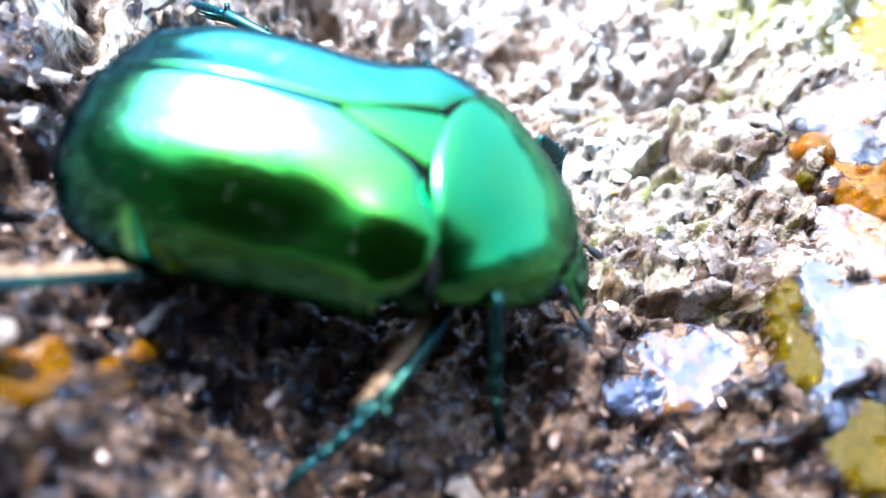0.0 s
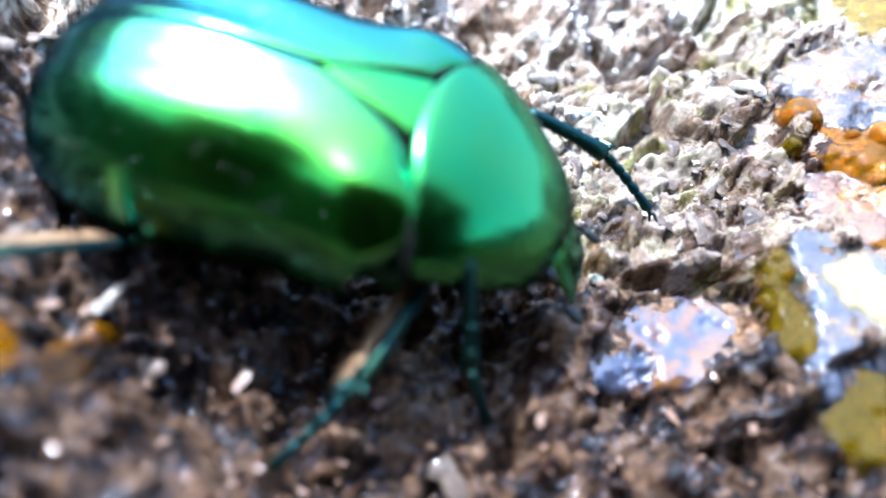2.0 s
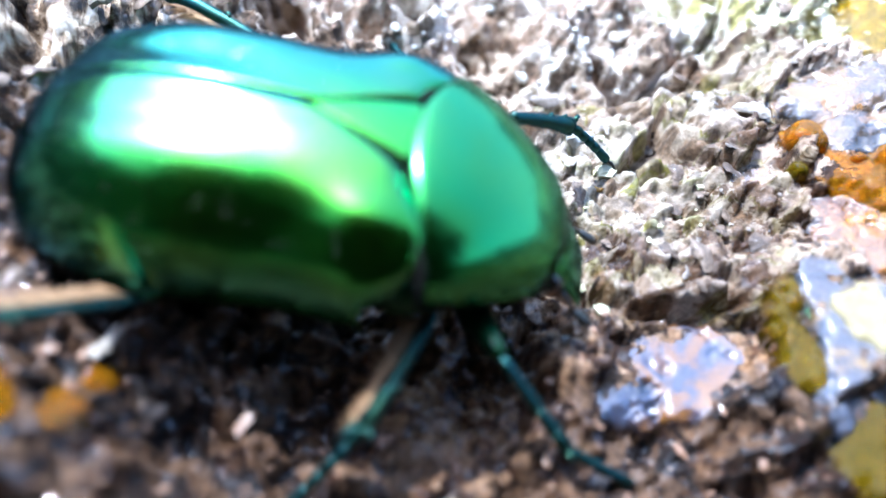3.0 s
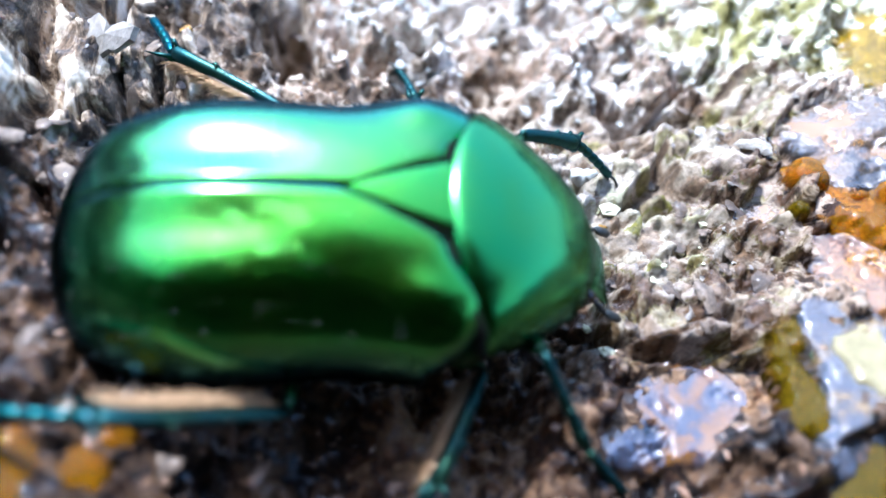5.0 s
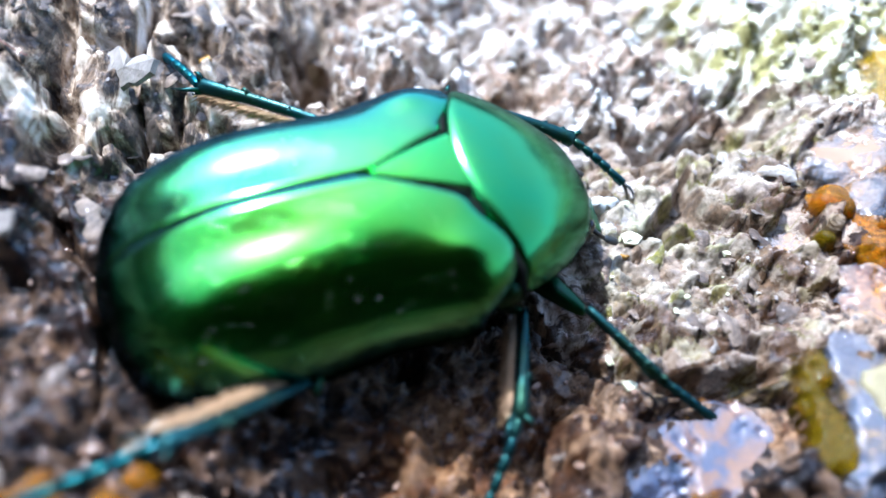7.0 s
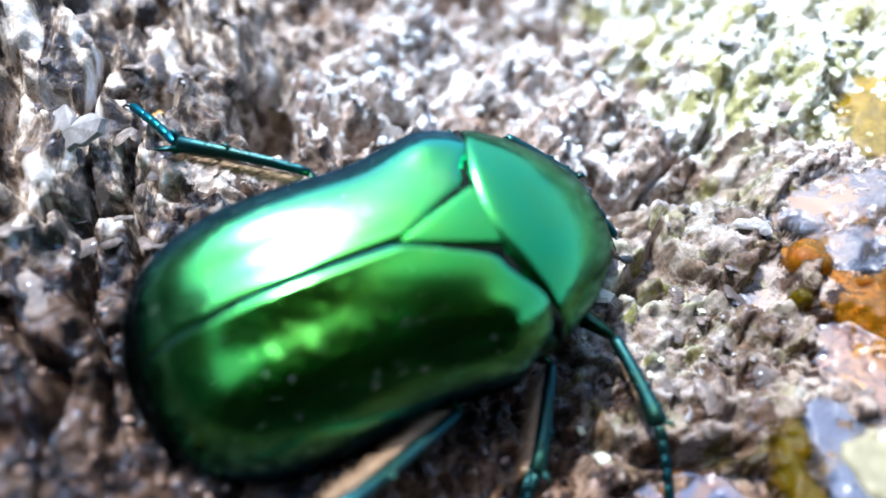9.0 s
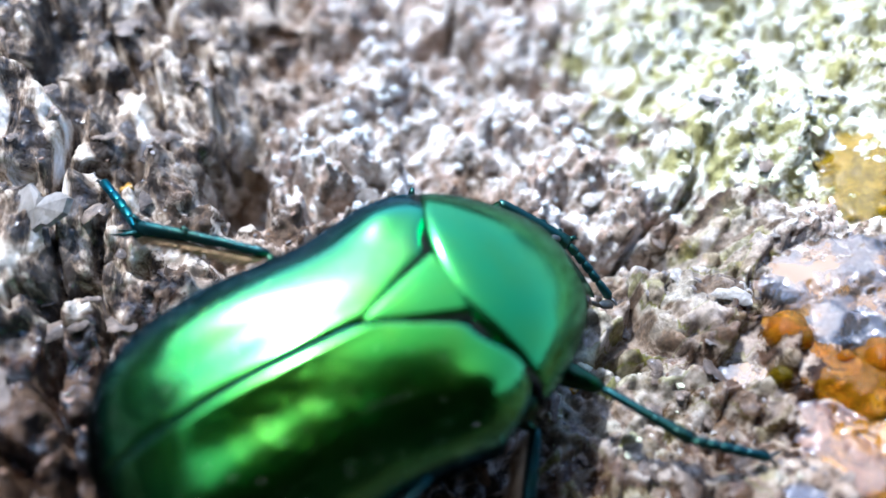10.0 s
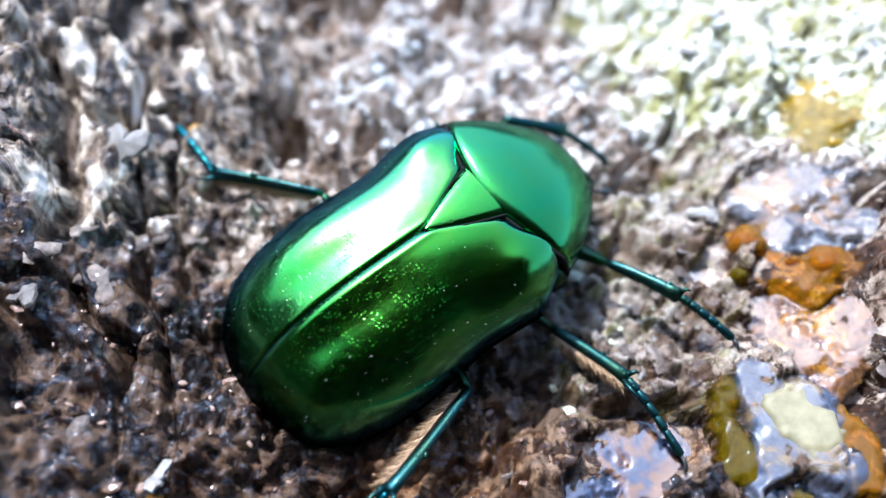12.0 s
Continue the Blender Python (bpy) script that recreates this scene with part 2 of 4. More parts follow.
    n.link(n.mix(slick, n.ramp(fine, (0.3, 0.5), (0.7, 0.85)), n.ramp(mid, (0.35, 0.16), (0.75, 0.45))), n.b.inputs["Roughness"])
    sheen = n.math("ADD", n.math("MULTIPLY", n.ramp(n.noise(0.8, 3), (0.50, 0.0), (0.60, 0.30)), n.math("SUBTRACT", 1.0, lich)), n.math("MULTIPLY", chunk, n.ramp(n.noise(1.1, 3), (0.43, 0.0), (0.48, 1.0))))
    sheen = n.math("ADD", sheen, n.math("MULTIPLY", n.math("MAXIMUM", furrow, wood), n.ramp(n.noise(1.5, 3), (0.50, 0.0), (0.55, 1.0))))
    n.link(n.math("MINIMUM", n.math("MULTIPLY", sheen, n.math("ADD", 0.6, n.math("MULTIPLY", soak_dim, 0.4))), 1.0), n.b.inputs["Coat Weight"])
    n.b.inputs["Coat Roughness"].default_value = 0.05
    n.b.inputs["Specular IOR Level"].default_value = 0.16
    # the wet skin has small waves of its own
    wave = n.bump(n.noise(1.6, 3, 0.6), 0.8, 0.30)
    n.link(wave.outputs["Normal"], n.b.inputs["Coat Normal"])
    grain = n.noise(4.5, 6, 0.7, (1, 0.6, 1))
    n.bump(n.math("ADD", grain, n.math("MULTIPLY", grip, 0.30)), 0.65, 0.24)
    return m


BARK = bark_material()


def grain_material(name, dark, light, rough=0.8, gloss=0.0):
    m = material(name, light, rough)
    n = Nodes(m)
    n.link(n.mix(n.island(), n.ramp(n.noise(3.0, 5, 0.65), (0.3, dark), (0.7, light)), tuple(c * 0.75 for c in light)), n.b.inputs["Base Color"])
    n.b.inputs["Coat Weight"].default_value, n.b.inputs["Coat Roughness"].default_value = gloss, 0.12
    n.bump(n.noise(7.0, 4), 0.5, 0.12)
    return m


LICHEN = grain_material("lichen", (0.30, 0.29, 0.25), (0.66, 0.66, 0.62))
CHIP = grain_material("bark_chip", (0.03, 0.022, 0.016), (0.20, 0.165, 0.14), 0.55, 0.35)
OLIVE = grain_material("olive_lichen", (0.28, 0.27, 0.10), (0.68, 0.66, 0.46))
WOODY = grain_material("brown_flake", (0.05, 0.025, 0.014), (0.26, 0.14, 0.075), 0.5, 0.4)


def flake_material(name, dark, light, rough, gloss):
    m = material(name, light, rough)
    n = Nodes(m)
    body = n.ramp(n.noise(2.4, 5, 0.65), (0.32, dark), (0.7, light))
    n.link(n.mix(n.ramp(n.rand(), (0.2, 0.0), (1.0, 0.9)), body, (0.30, 0.26, 0.24), "MULTIPLY"), n.b.inputs["Base Color"])
    n.b.inputs["Coat Weight"].default_value, n.b.inputs["Coat Roughness"].default_value = gloss, 0.1
    n.bump(n.noise(5.0, 5, 0.7, (1, 0.4, 1)), 0.8, 0.2)
    return m


FLAKE = flake_material("bark_flake", (0.030, 0.018, 0.010), (0.30, 0.22, 0.155), 0.7, 0.2)
PALE = flake_material("pale_splinter", (0.14, 0.11, 0.08), (0.38, 0.33, 0.26), 0.6, 0.2)
BLEACHED = flake_material("bleached_splinter", (0.22, 0.19, 0.14), (0.60, 0.55, 0.47), 0.6, 0.3)
GOLD = flake_material("resin_gold", (0.38, 0.17, 0.01), (0.60, 0.33, 0.03), 0.25, 0.8)
RUST = flake_material("rust_fibre", (0.20, 0.06, 0.03), (0.36, 0.14, 0.08), 0.5, 0.2)
LICHEN_F = flake_material("lichen_flake", (0.16, 0.13, 0.10), (0.52, 0.48, 0.42), 0.85, 0.1)


def sap_material(name, tint, murk, patch, cover=0.3, ior=1.45, ripple=0.15, silt=0.56):
    """Clear liquid over bark: tinted light passes through, with a little murk, silty patches and a mirror-smooth skin."""
    m = material(name, murk, 0.25)
    n = Nodes(m)
    t = n.t
    cloud = n.noise(0.40, 5, 0.65, None, 0.6)
    patches = n.ramp(cloud, (silt, 0.0), (silt + 0.12, 1.0))
    n.link(n.mix(patches, n.mix(n.noise(1.6, 4), tuple(c * 0.6 for c in murk), tuple(min(c * 1.4, 1) for c in murk)), patch), n.b.inputs["Base Color"])
    n.b.inputs["Specular IOR Level"].default_value = 0.0
    clear = t.nodes.new("ShaderNodeBsdfTransparent")
    n.link(n.mix(n.ramp(n.attr("deep"), (0.0, 0.25), (0.35, 1.0)), (0.62, 0.58, 0.50), tint), clear.inputs["Color"])
    body = t.nodes.new("ShaderNodeMixShader")
    n.link(n.math("ADD", n.math("MULTIPLY", patches, 0.75 - cover), n.math("MULTIPLY", n.ramp(n.attr("deep"), (0.0, 0.15), (0.3, 1.0)), cover)), body.inputs[0])
    n.link(clear.outputs[0], body.inputs[1])
    n.link(n.b.outputs[0], body.inputs[2])
    gloss = t.nodes.new("ShaderNodeBsdfGlossy")
    gloss.inputs["Roughness"].default_value = 0.03
    skin = t.nodes.new("ShaderNodeFresnel")
    skin.inputs["IOR"].default_value = ior
    top = t.nodes.new("ShaderNodeMixShader")
    n.link(skin.outputs[0], top.inputs[0])
    n.link(body.outputs[0], top.inputs[1])
    n.link(gloss.outputs[0], top.inputs[2])
    wave = n.bump(n.math("ADD", n.noise(0.55, 1), n.math("MULTIPLY", n.noise(1.5, 1), 0.10)), ripple, 0.5)
    n.link(wave.outputs["Normal"], gloss.inputs["Normal"])
    n.link(wave.outputs["Normal"], skin.inputs["Normal"])
    n.link(top.outputs[0], t.nodes["Material Output"].inputs["Surface"])
    return m


AMBER = sap_material("amber_sap", (0.88, 0.46, 0.008), (0.28, 0.115, 0.001), (0.34, 0.17, 0.004), 0.36, 1.30, 0.16, 0.58)
OLIVE_SAP = sap_material("olive_sap", (0.62, 0.42, 0.01), (0.085, 0.056, 0.0005), (0.15, 0.068, 0.002), 0.60, 1.25, 0.10, 0.57)
YELLOW_SAP = sap_material("yellow_sap", (0.80, 0.60, 0.03), (0.22, 0.15, 0.004), (0.30, 0.20, 0.02), 0.45, 1.5, 0.3, 0.58)
# blue-grey murk puts some of the mirrored sky into the film's colour
MIRROR = sap_material("mirror_film", (0.62, 0.56, 0.52), (0.055, 0.062, 0.098), (0.18, 0.080, 0.020), 0.60, 1.95, 0.06, 0.445)
DIM = sap_material("wet_film", (0.80, 0.73, 0.66), (0.15, 0.14, 0.135), (0.26, 0.14, 0.05), 0.34, 1.85, 0.10, 0.47)
MILKY = sap_material("pale_sap", (0.65, 0.65, 0.68), (0.085, 0.092, 0.12), (0.20, 0.13, 0.055), 0.55, 1.72, 0.13, 0.49)
CREAM = sap_material("cream_sap", (0.7, 0.66, 0.5), (0.23, 0.195, 0.105), (0.19, 0.14, 0.06), 0.95, 1.33, 0.2, 0.60)
ROSY = sap_material("rosy_film", (0.92, 0.68, 0.48), (0.22, 0.105, 0.042), (0.36, 0.16, 0.015), 0.42, 1.8, 0.10, 0.48)

# ---------------------------------------------------------------- the log


def level(x, y):
    """The hollow lie of the log's upper side, mm."""
    d = np.minimum(np.abs(x - 5.5), 34)
    z = -1.8 + 0.011 * d * d * (1 - smooth(18, 60, np.abs(x - 5.5)) * 0.5)
    far = np.hypot(x - 5, 0.25 * (y - 30))
    z = z - 0.02 * np.minimum(np.maximum(4 - y, 0), 132) ** 2      # near end drops away unseen, so the beetle's flank mirrors the dark beyond
    return z - np.where(far > 60, 330 - np.sqrt(np.maximum(330.0 ** 2 - (np.minimum(far, 329) - 60) ** 2, 0)), 0)


def zones(x, y):
    w = fbm(x * 0.16, y * 0.16, 40, 3) * 2.5
    furrow = smooth(-5, -11, x + w * 0.8 - 0.10 * (y - 30))
    lichen = np.maximum(np.exp(-(((x - 1.5) / 6.5) ** 2 + ((y - 46) / 6.5) ** 2) ** 1.6), 0.75 * smooth(36, 43, y + w) * smooth(-4, 2, x) * (1 - 0.8 * np.exp(-(((x - 10.0) / 3.0) ** 2 + ((y - 41) / 4) ** 2))))
    lichen = np.maximum(lichen, 0.85 * smooth(9, 12, x) * smooth(23, 28, y + w) * smooth(21, 18, x + w * 0.5))
    lichen = np.maximum(lichen, 0.8 * smooth(12, 15, x + w) * smooth(31, 34, y) * smooth(40, 36, y + w))
    lichen = lichen * smooth(110, 62, y + w)
    moss = smooth(95, 60, y + w) * smooth(60, 42, x + w) * smooth(15, 26, x + w) * smooth(36, 46, y + w * 0.7 + 0.35 * (x - 20))
    wood = smooth(27, 20, y + w) * smooth(12, 8, x + 0.5 * w) * (1 - 0.15 * smooth(-6, -14, x))
    wood = np.maximum(wood, 0.9 * smooth(24.0, 20.0, y + w) * smooth(27, 23, x))
    wood = np.maximum(wood, smooth(34, 29, y + w) * smooth(-3, -8, x + 0.5 * w))
    wet = np.maximum(smooth(13, 19, x + w) * smooth(36, 30, y + w), smooth(29, 21, y + w + 0.25 * np.minimum(x, 0)))
    wet = np.maximum(wet, np.exp(-(((x + 14.5) / 4.0) ** 2 + ((y - 21.5) / 5.0) ** 2)))
    wet = np.maximum(wet, smooth(-5, -9, x + w) * smooth(37, 30, y + 1.4 * w))
    patch = smooth(0.15, 0.45, fbm(x * 0.33 + 5, y * 0.33, 44, 3)) * smooth(11, 13, x) * smooth(24, 21, x) * smooth(19, 22, y) * smooth(34, 31, y)
    moss = np.maximum(moss, 0.8 * patch)
    wet = wet * (1 - 0.55 * lichen * smooth(19, 22, y))
    chunk = smooth(9, 12, x + 0.6 * w) * smooth(24.0, 21.5, x + w * 0.4 - 0.18 * (y - 27)) * smooth(19.5, 22.0, y + 0.5 * w) * smooth(39.5, 36, y + w)
    wet = wet * (1 - 0.2 * chunk)
    lichen = lichen * (1 - 0.5 * chunk)
    # wet bark; the shade of the left hollows is also put in here
    sodden_dim = np.maximum(smooth(-4, -9, x + w) * smooth(37, 31, y + 1.4 * w), 0.8 * smooth(24, 18, y + w) * smooth(14, 8, x + w))
    # near bark out of view, darkened so the flank mirrors something dark
    sodden_dim = np.maximum(sodden_dim, smooth(12, 8, y + 0.5 * w))
    sodden_dim = np.maximum(sodden_dim, 0.7 * smooth(20, 17, y + 0.6 * w) * smooth(27, 23, x + w))
    sodden_dim = sodden_dim * (1 - 0.8 * np.exp(-((x - 4.5) / 5.5) ** 2 - ((y - 17) / 6) ** 2))
    # the last zone lifts the plates' colour under the beetle against its deep shade
    return dict(lichen=lichen * (1 - furrow), moss=moss, wood=wood, wet=wet, furrow=furrow * (1 - 0.6 * smooth(24, 19, y + w)), chunk=chunk, sodden_dim=sodden_dim,
                plate_lift=np.exp(-(((x - 4.0) / 5.5) ** 2 + ((y - 18.0) / 4.8) ** 2)) * smooth(-0.3, 0.2, w / 2.5 + 0.2))


POOLS = []      # blobs, level, seed: where sap stands, the bark is worn flat


def spread(blobs, x, y, seed):
    """How far out of a film of sap a place lies (1 at its rim); the film is run together from oval blobs."""
    q = sum(np.exp(-5 * ((((x - bx) / rx) ** 2 + ((y - by) / ry) ** 2) - 1)) for bx, by, rx, ry in blobs)
    return 1 - np.log(np.maximum(q, 1e-9)) / 7 + 0.34 * fbm(x * 0.5 + seed, y * 0.5, 77, 4) + 0.14 * fbm(x * 1.7, y * 1.7 + seed, 78, 2)


def ridged(x, y, seed, octaves=4):
    s, amp, w = 0.0, 1.0, 1.0
    for o in range(octaves):
        c, q = math.cos(1.1 + o), math.sin(1.1 + o)
        r = (1 - np.abs(vnoise((c * x - q * y) * 2.1 ** o, (q * x + c * y) * 2.1 ** o, seed + 13 * o))) ** 2
        s = s + amp * r * w
        w = np.clip(r * 1.6, 0, 1)
        amp *= 0.5
    return s - 0.9


def sheets(x, y, seed, steps, edge=0.30, octaves=5):
    """Thin sheets torn off one over another: flat treads with short ragged steps between them, one unit high each."""
    n = steps * fbm(x, y, seed, octaves, 0.56)
    low = np.floor(n)
    return low + smooth(0.0, edge, n - low) + 0.22 * (n - low)


def pieces(x, y):
    """Broken pieces of bark and crust: distance in from their rims and a number for each."""
    px, py = x + 0.55 * fbm(x * 0.7, y * 0.7, 61, 3), y + 0.55 * fbm(x * 0.7 + 7, y * 0.7, 62, 3)
    return cells(px * 0.92, py * 1.2, 63)


def height(x, y):
    zn = zones(x, y)
    z = level(x, y)
    wx, wy = x + 1.3 * fbm(x * 0.3, y * 0.3, 91, 3), y + 1.3 * fbm(x * 0.3 + 9, y * 0.3, 92, 3)
    # long thick plates with gaps, torn into sheets along the grain
    u, v = x * 0.98 + 0.17 * y, y * 0.98 - 0.17 * x
    bend = u * 0.30 + 0.55 * fbm(u * 0.12, v * 0.08, 3, 3) + 0.14 * vnoise(u * 0.6, v * 0.3, 4)
    row = np.floor(bend)
    f = np.abs(2 * (bend - row) - 1)
    cross = v * 0.13 + 5 * lattice(row, row * 0, 2) + 0.12 * fbm(u * 0.8, v * 0.5, 15, 3)
    tear = np.abs(2 * (cross - np.floor(cross)) - 1)
    rise = lattice(row, np.floor(cross), 6)
    z = z + zn["furrow"] * (0.5 + 1.2 * (rise - 0.5) * smooth(1.0, 0.6, f) - 1.7 * smooth(0.60, 1.0, f) - 1.1 * smooth(0.76, 1.0, tear) + 0.8 * (cross - np.floor(cross) - 0.5) * (rise - 0.3)
                            + 0.55 * fbm(u * 0.42, v * 0.17, 55, 4) + 0.30 * ridged(u * 0.5 + 2, v * 0.22, 56, 3) + 0.14 * sheets(u * 0.8, v * 0.5, 58, 2.0, 0.5, 3) + 0.12 * fbm(u * 1.6, v * 1.0, 59, 3))
    # tilted plates, torn edges
    d, r = cells(wx * 0.30, wy * 0.26, 11)
    d1, r1 = cells(wx * 0.72 + 4, wy * 0.66, 12)
    # crust torn into sheets of two sizes, with fine pitting
    grains = 0.56 * sheets(x * 0.26, y * 0.24, 23, 2.4, 0.35, 4) + 0.15 * sheets(x * 0.66 + 3, y * 0.58, 24, 2.2, 0.6, 3) + 0.09 * fbm(x * 1.3, y * 1.1, 27, 2)
    calm = 1 - 0.2 * zn["wet"] * (1 - zn["lichen"]) + 0.55 * zn["wood"] + 0.25 * zn["lichen"]
    calm = calm * (1 - 0.7 * zn["furrow"]) * (1 - 0.4 * zn["chunk"])
    dp, rp = pieces(x, y)
    z = z + zn["chunk"] * (0.15 + 0.55 * (rp - 0.5) * smooth(0.85, 0.55, dp) - 0.60 * smooth(0.5, 0.82, dp) + 0.3 * (1 - dp * dp))
    z = z + calm * (0.5 * (r - 0.5) * smooth(0.9, 0.3, d) + 0.25 * (r1 - 0.5) * smooth(0.85, 0.35, d1))
    z = z + 0.75 * calm * ridged(x * 0.16, y * 0.15, 51) + (1 - 0.6 * zn["furrow"] - 0.45 * zn["chunk"]) * grains
    z = z + 0.08 * fbm(x * 2.2, y * 2.0, 22, 3)
    # lichen rosettes
    dl = cells(x * 0.8 + 0.3 * vnoise(x, y, 5), y * 0.8, 14)[0]
    dm, rm = cells(x * 1.9, y * 1.9, 18)
    z = z + np.maximum(zn["lichen"], 0.5 * zn["moss"]) * (0.5 * smooth(0.75, 0.1, dl) + 0.3 * smooth(0.7, 0.05, dm) * rm)
    # deep cracks between the plates
    crack = 0.5 * zn["furrow"] + np.abs(fbm(x * 0.10 + 3.1, y * 0.085 + 1.7, 31, 3))
    z = z - 2.2 * smooth(0.15, 0.02, crack) * (1 - 0.8 * zn["wet"])
    z = z - 6.0 * np.exp(-((((x + 4.2 + 0.7 * fbm(x * 0.6, y * 0.6, 66, 3)) / 1.5) ** 2 + ((y - 43.0) / 3.4) ** 2) ** 2)) - 4.0 * np.exp(-(((x - 9.6) / 1.5) ** 2 + ((y - 39.0) / 2.2) ** 2))
    z = z - 3.4 * np.exp(-(((x - 19.8 + 0.8 * (y - 36.6)) / 2.6) ** 2 + ((y - 36.6) / 1.3) ** 2)) - 2.6 * np.exp(-(((x + 12.5) / 3.0) ** 2 + ((y - 30.0) / 3.4) ** 2)) - 1.6 * np.exp(-(((x + 14.5) / 3.2) ** 2 + ((y - 21.5) / 4.5) ** 2))
    z = z - 0.7 * np.exp(-(((x - 2) / 9) ** 2 + ((y - 26) / 7) ** 2)) - 1.9 * np.exp(-((((x - 16.8) / 2.7) ** 2 + ((y - 20.9 - 0.1 * fbm(x * 0.8, y * 0.8, 67, 2)) / 0.55) ** 2) ** 2))
    for blobs, pz, seed in POOLS:
        k = smooth(1.12, 0.92, spread(blobs, x, y, seed))
        bed = level(x, y) + pz - 0.30
        z = z * (1 - k) + (bed + 0.32 * np.clip(z - bed, -1, 1)) * k
    return z


def axis(lo, hi, step, far):
    """Even steps from lo to hi, then ever wider ones out to +-far."""
    mid = list(np.arange(lo, hi + step / 2, step))
    out, s = [], step
    while mid[0] > -far:
        s *= 1.18
        mid.insert(0, mid[0] - s)
    s = step
    while mid[-1] < far:
        s *= 1.18
        mid.append(mid[-1] + s)
    return np.array(mid)


def bark_sheet():
    xs, ys = axis(-27, 42, 0.16, 520), axis(4, 62, 0.16, 1600)
    X, Y = np.meshgrid(xs, ys, indexing="ij")
    Z = height(X, Y)
    nx, ny = X.shape
    me = bpy.data.meshes.new("log")
    me.vertices.add(nx * ny)
    me.vertices.foreach_set("co", (np.stack([X, Y, Z], -1).reshape(-1) * MM).astype(np.float32))
    a = (np.arange(nx - 1)[:, None] * ny + np.arange(ny - 1)[None, :]).reshape(-1)
    quads = np.stack([a, a + ny, a + ny + 1, a + 1], -1).reshape(-1)
    me.loops.add(len(quads))
    me.loops.foreach_set("vertex_index", quads.astype(np.int32))
    me.polygons.add(len(a))
    me.polygons.foreach_set("loop_start", (np.arange(len(a)) * 4).astype(np.int32))
    me.update(calc_edges=True)
    me.polygons.foreach_set("use_smooth", [True] * len(me.polygons))
    tone = dict(zones(X, Y), tint=pieces(X, Y)[1])
    for k, v in tone.items():
        me.attributes.new(k, "FLOAT", "POINT").data.foreach_set("value", v.reshape(-1).astype(np.float32))
    me.materials.append(BARK)
    return tagged(new("ground", me), "rough damp grey-brown bark of a fallen log", "bark", kind="structure")


def ground_floor():
    m = material("leaf_litter", (0.09, 0.06, 0.03), 0.9)
    n = Nodes(m)
    n.link(n.ramp(n.noise(0.02, 6, 0.7), (0.3, (0.012, 0.010, 0.006)), (0.7, (0.06, 0.045, 0.025))), n.b.inputs["Base Color"])
    r, k = 60000.0, 48
    verts = [(0, 0, -330)] + [(q * math.cos(6.2832 * i / k), q * math.sin(6.2832 * i / k), -330 - q * 0.0005) for q in (900, 5000, 20000, r) for i in range(k)]
    faces = [(0, 1 + i, 1 + (i + 1) % k) for i in range(k)]
    for j in range(3):
        faces += [(1 + j * k + i, 1 + (j + 1) * k + i, 1 + (j + 1) * k + (i + 1) % k, 1 + j * k + (i + 1) % k) for i in range(k)]
    ob = part("forest_floor", verts, faces, m)
    return tagged(ob, "brown leaf litter round the log", "forest floor", kind="structure")


def dark_surround():
    """Unseen dark cap behind and above the camera for its holder, which the wing cases mirror."""
    m = material("unseen_dark", (0.03, 0.05, 0.015), 0.9)
    n = Nodes(m)
    n.link(n.ramp(n.noise(0.004, 8, 0.7), (0.35, (0.012, 0.015, 0.008)), (0.7, (0.060, 0.068, 0.030))), n.b.inputs["Base Color"])
    mid = Vector((0.05, -0.72, 0.69)).normalized()
    side = mid.cross(Vector((0, 0, 1))).normalized()
    up = side.cross(mid)
    verts, nu, nv = [], 180, 50
    for i in range(nu + 1):
        a = 2 * math.pi * i / nu
        ca, sa = math.cos(a), math.sin(a)
        rim = 48 + 14 * max(-sa, 0) ** 2 - 5 * max(ca, 0) ** 1.5 + 3 * noise.fractal((ca * 2.2, sa * 2.2, 1.5), 0.8, 2.0, 5)
        for j in range(nv):
            th = radians(rim * j / (nv - 1))
            d = mid * math.cos(th) + (side * ca + up * sa) * math.sin(th)
            r = 3000 + 900 * noise.fractal(tuple(d * 9), 0.7, 2.0, 5)
            verts.append(tuple(d * r))
    ob = part("backdrop", verts, grid_faces(nu + 1, nv), m)
    tagged(ob, "unseen dark cap in place of the camera's holder", "trees", kind="structure")
    # an added unseen dark ring for far trees all round, lower ahead
    verts, nu, nv = [], 160, 10
    for i in range(nu + 1):
        a = 2 * math.pi * i / nu
        up = 8 + 14 * max(-math.sin(a - 0.1), 0) ** 0.5 + 32 * max(-math.cos(a), 0) ** 1.5 + 4 * noise.fractal((math.cos(a) * 5, math.sin(a) * 5, 9), 0.8, 2.0, 4)
        for j in range(nv):
            h = j / (nv - 1)
            r = 30000 + 3000 * noise.fractal((math.cos(a) * 9, math.sin(a) * 9, h * 3), 0.8, 2.0, 4)
            verts.append((r * math.cos(a), r * math.sin(a), -400 + h * 30000 * math.tan(radians(max(up, 2)))))
    ring = part("backdrop", verts, grid_faces(nu + 1, nv), m)
    return tagged(ring, "unseen dark ring standing for far trees", "trees", kind="structure")


# ---------------------------------------------------------------- sap


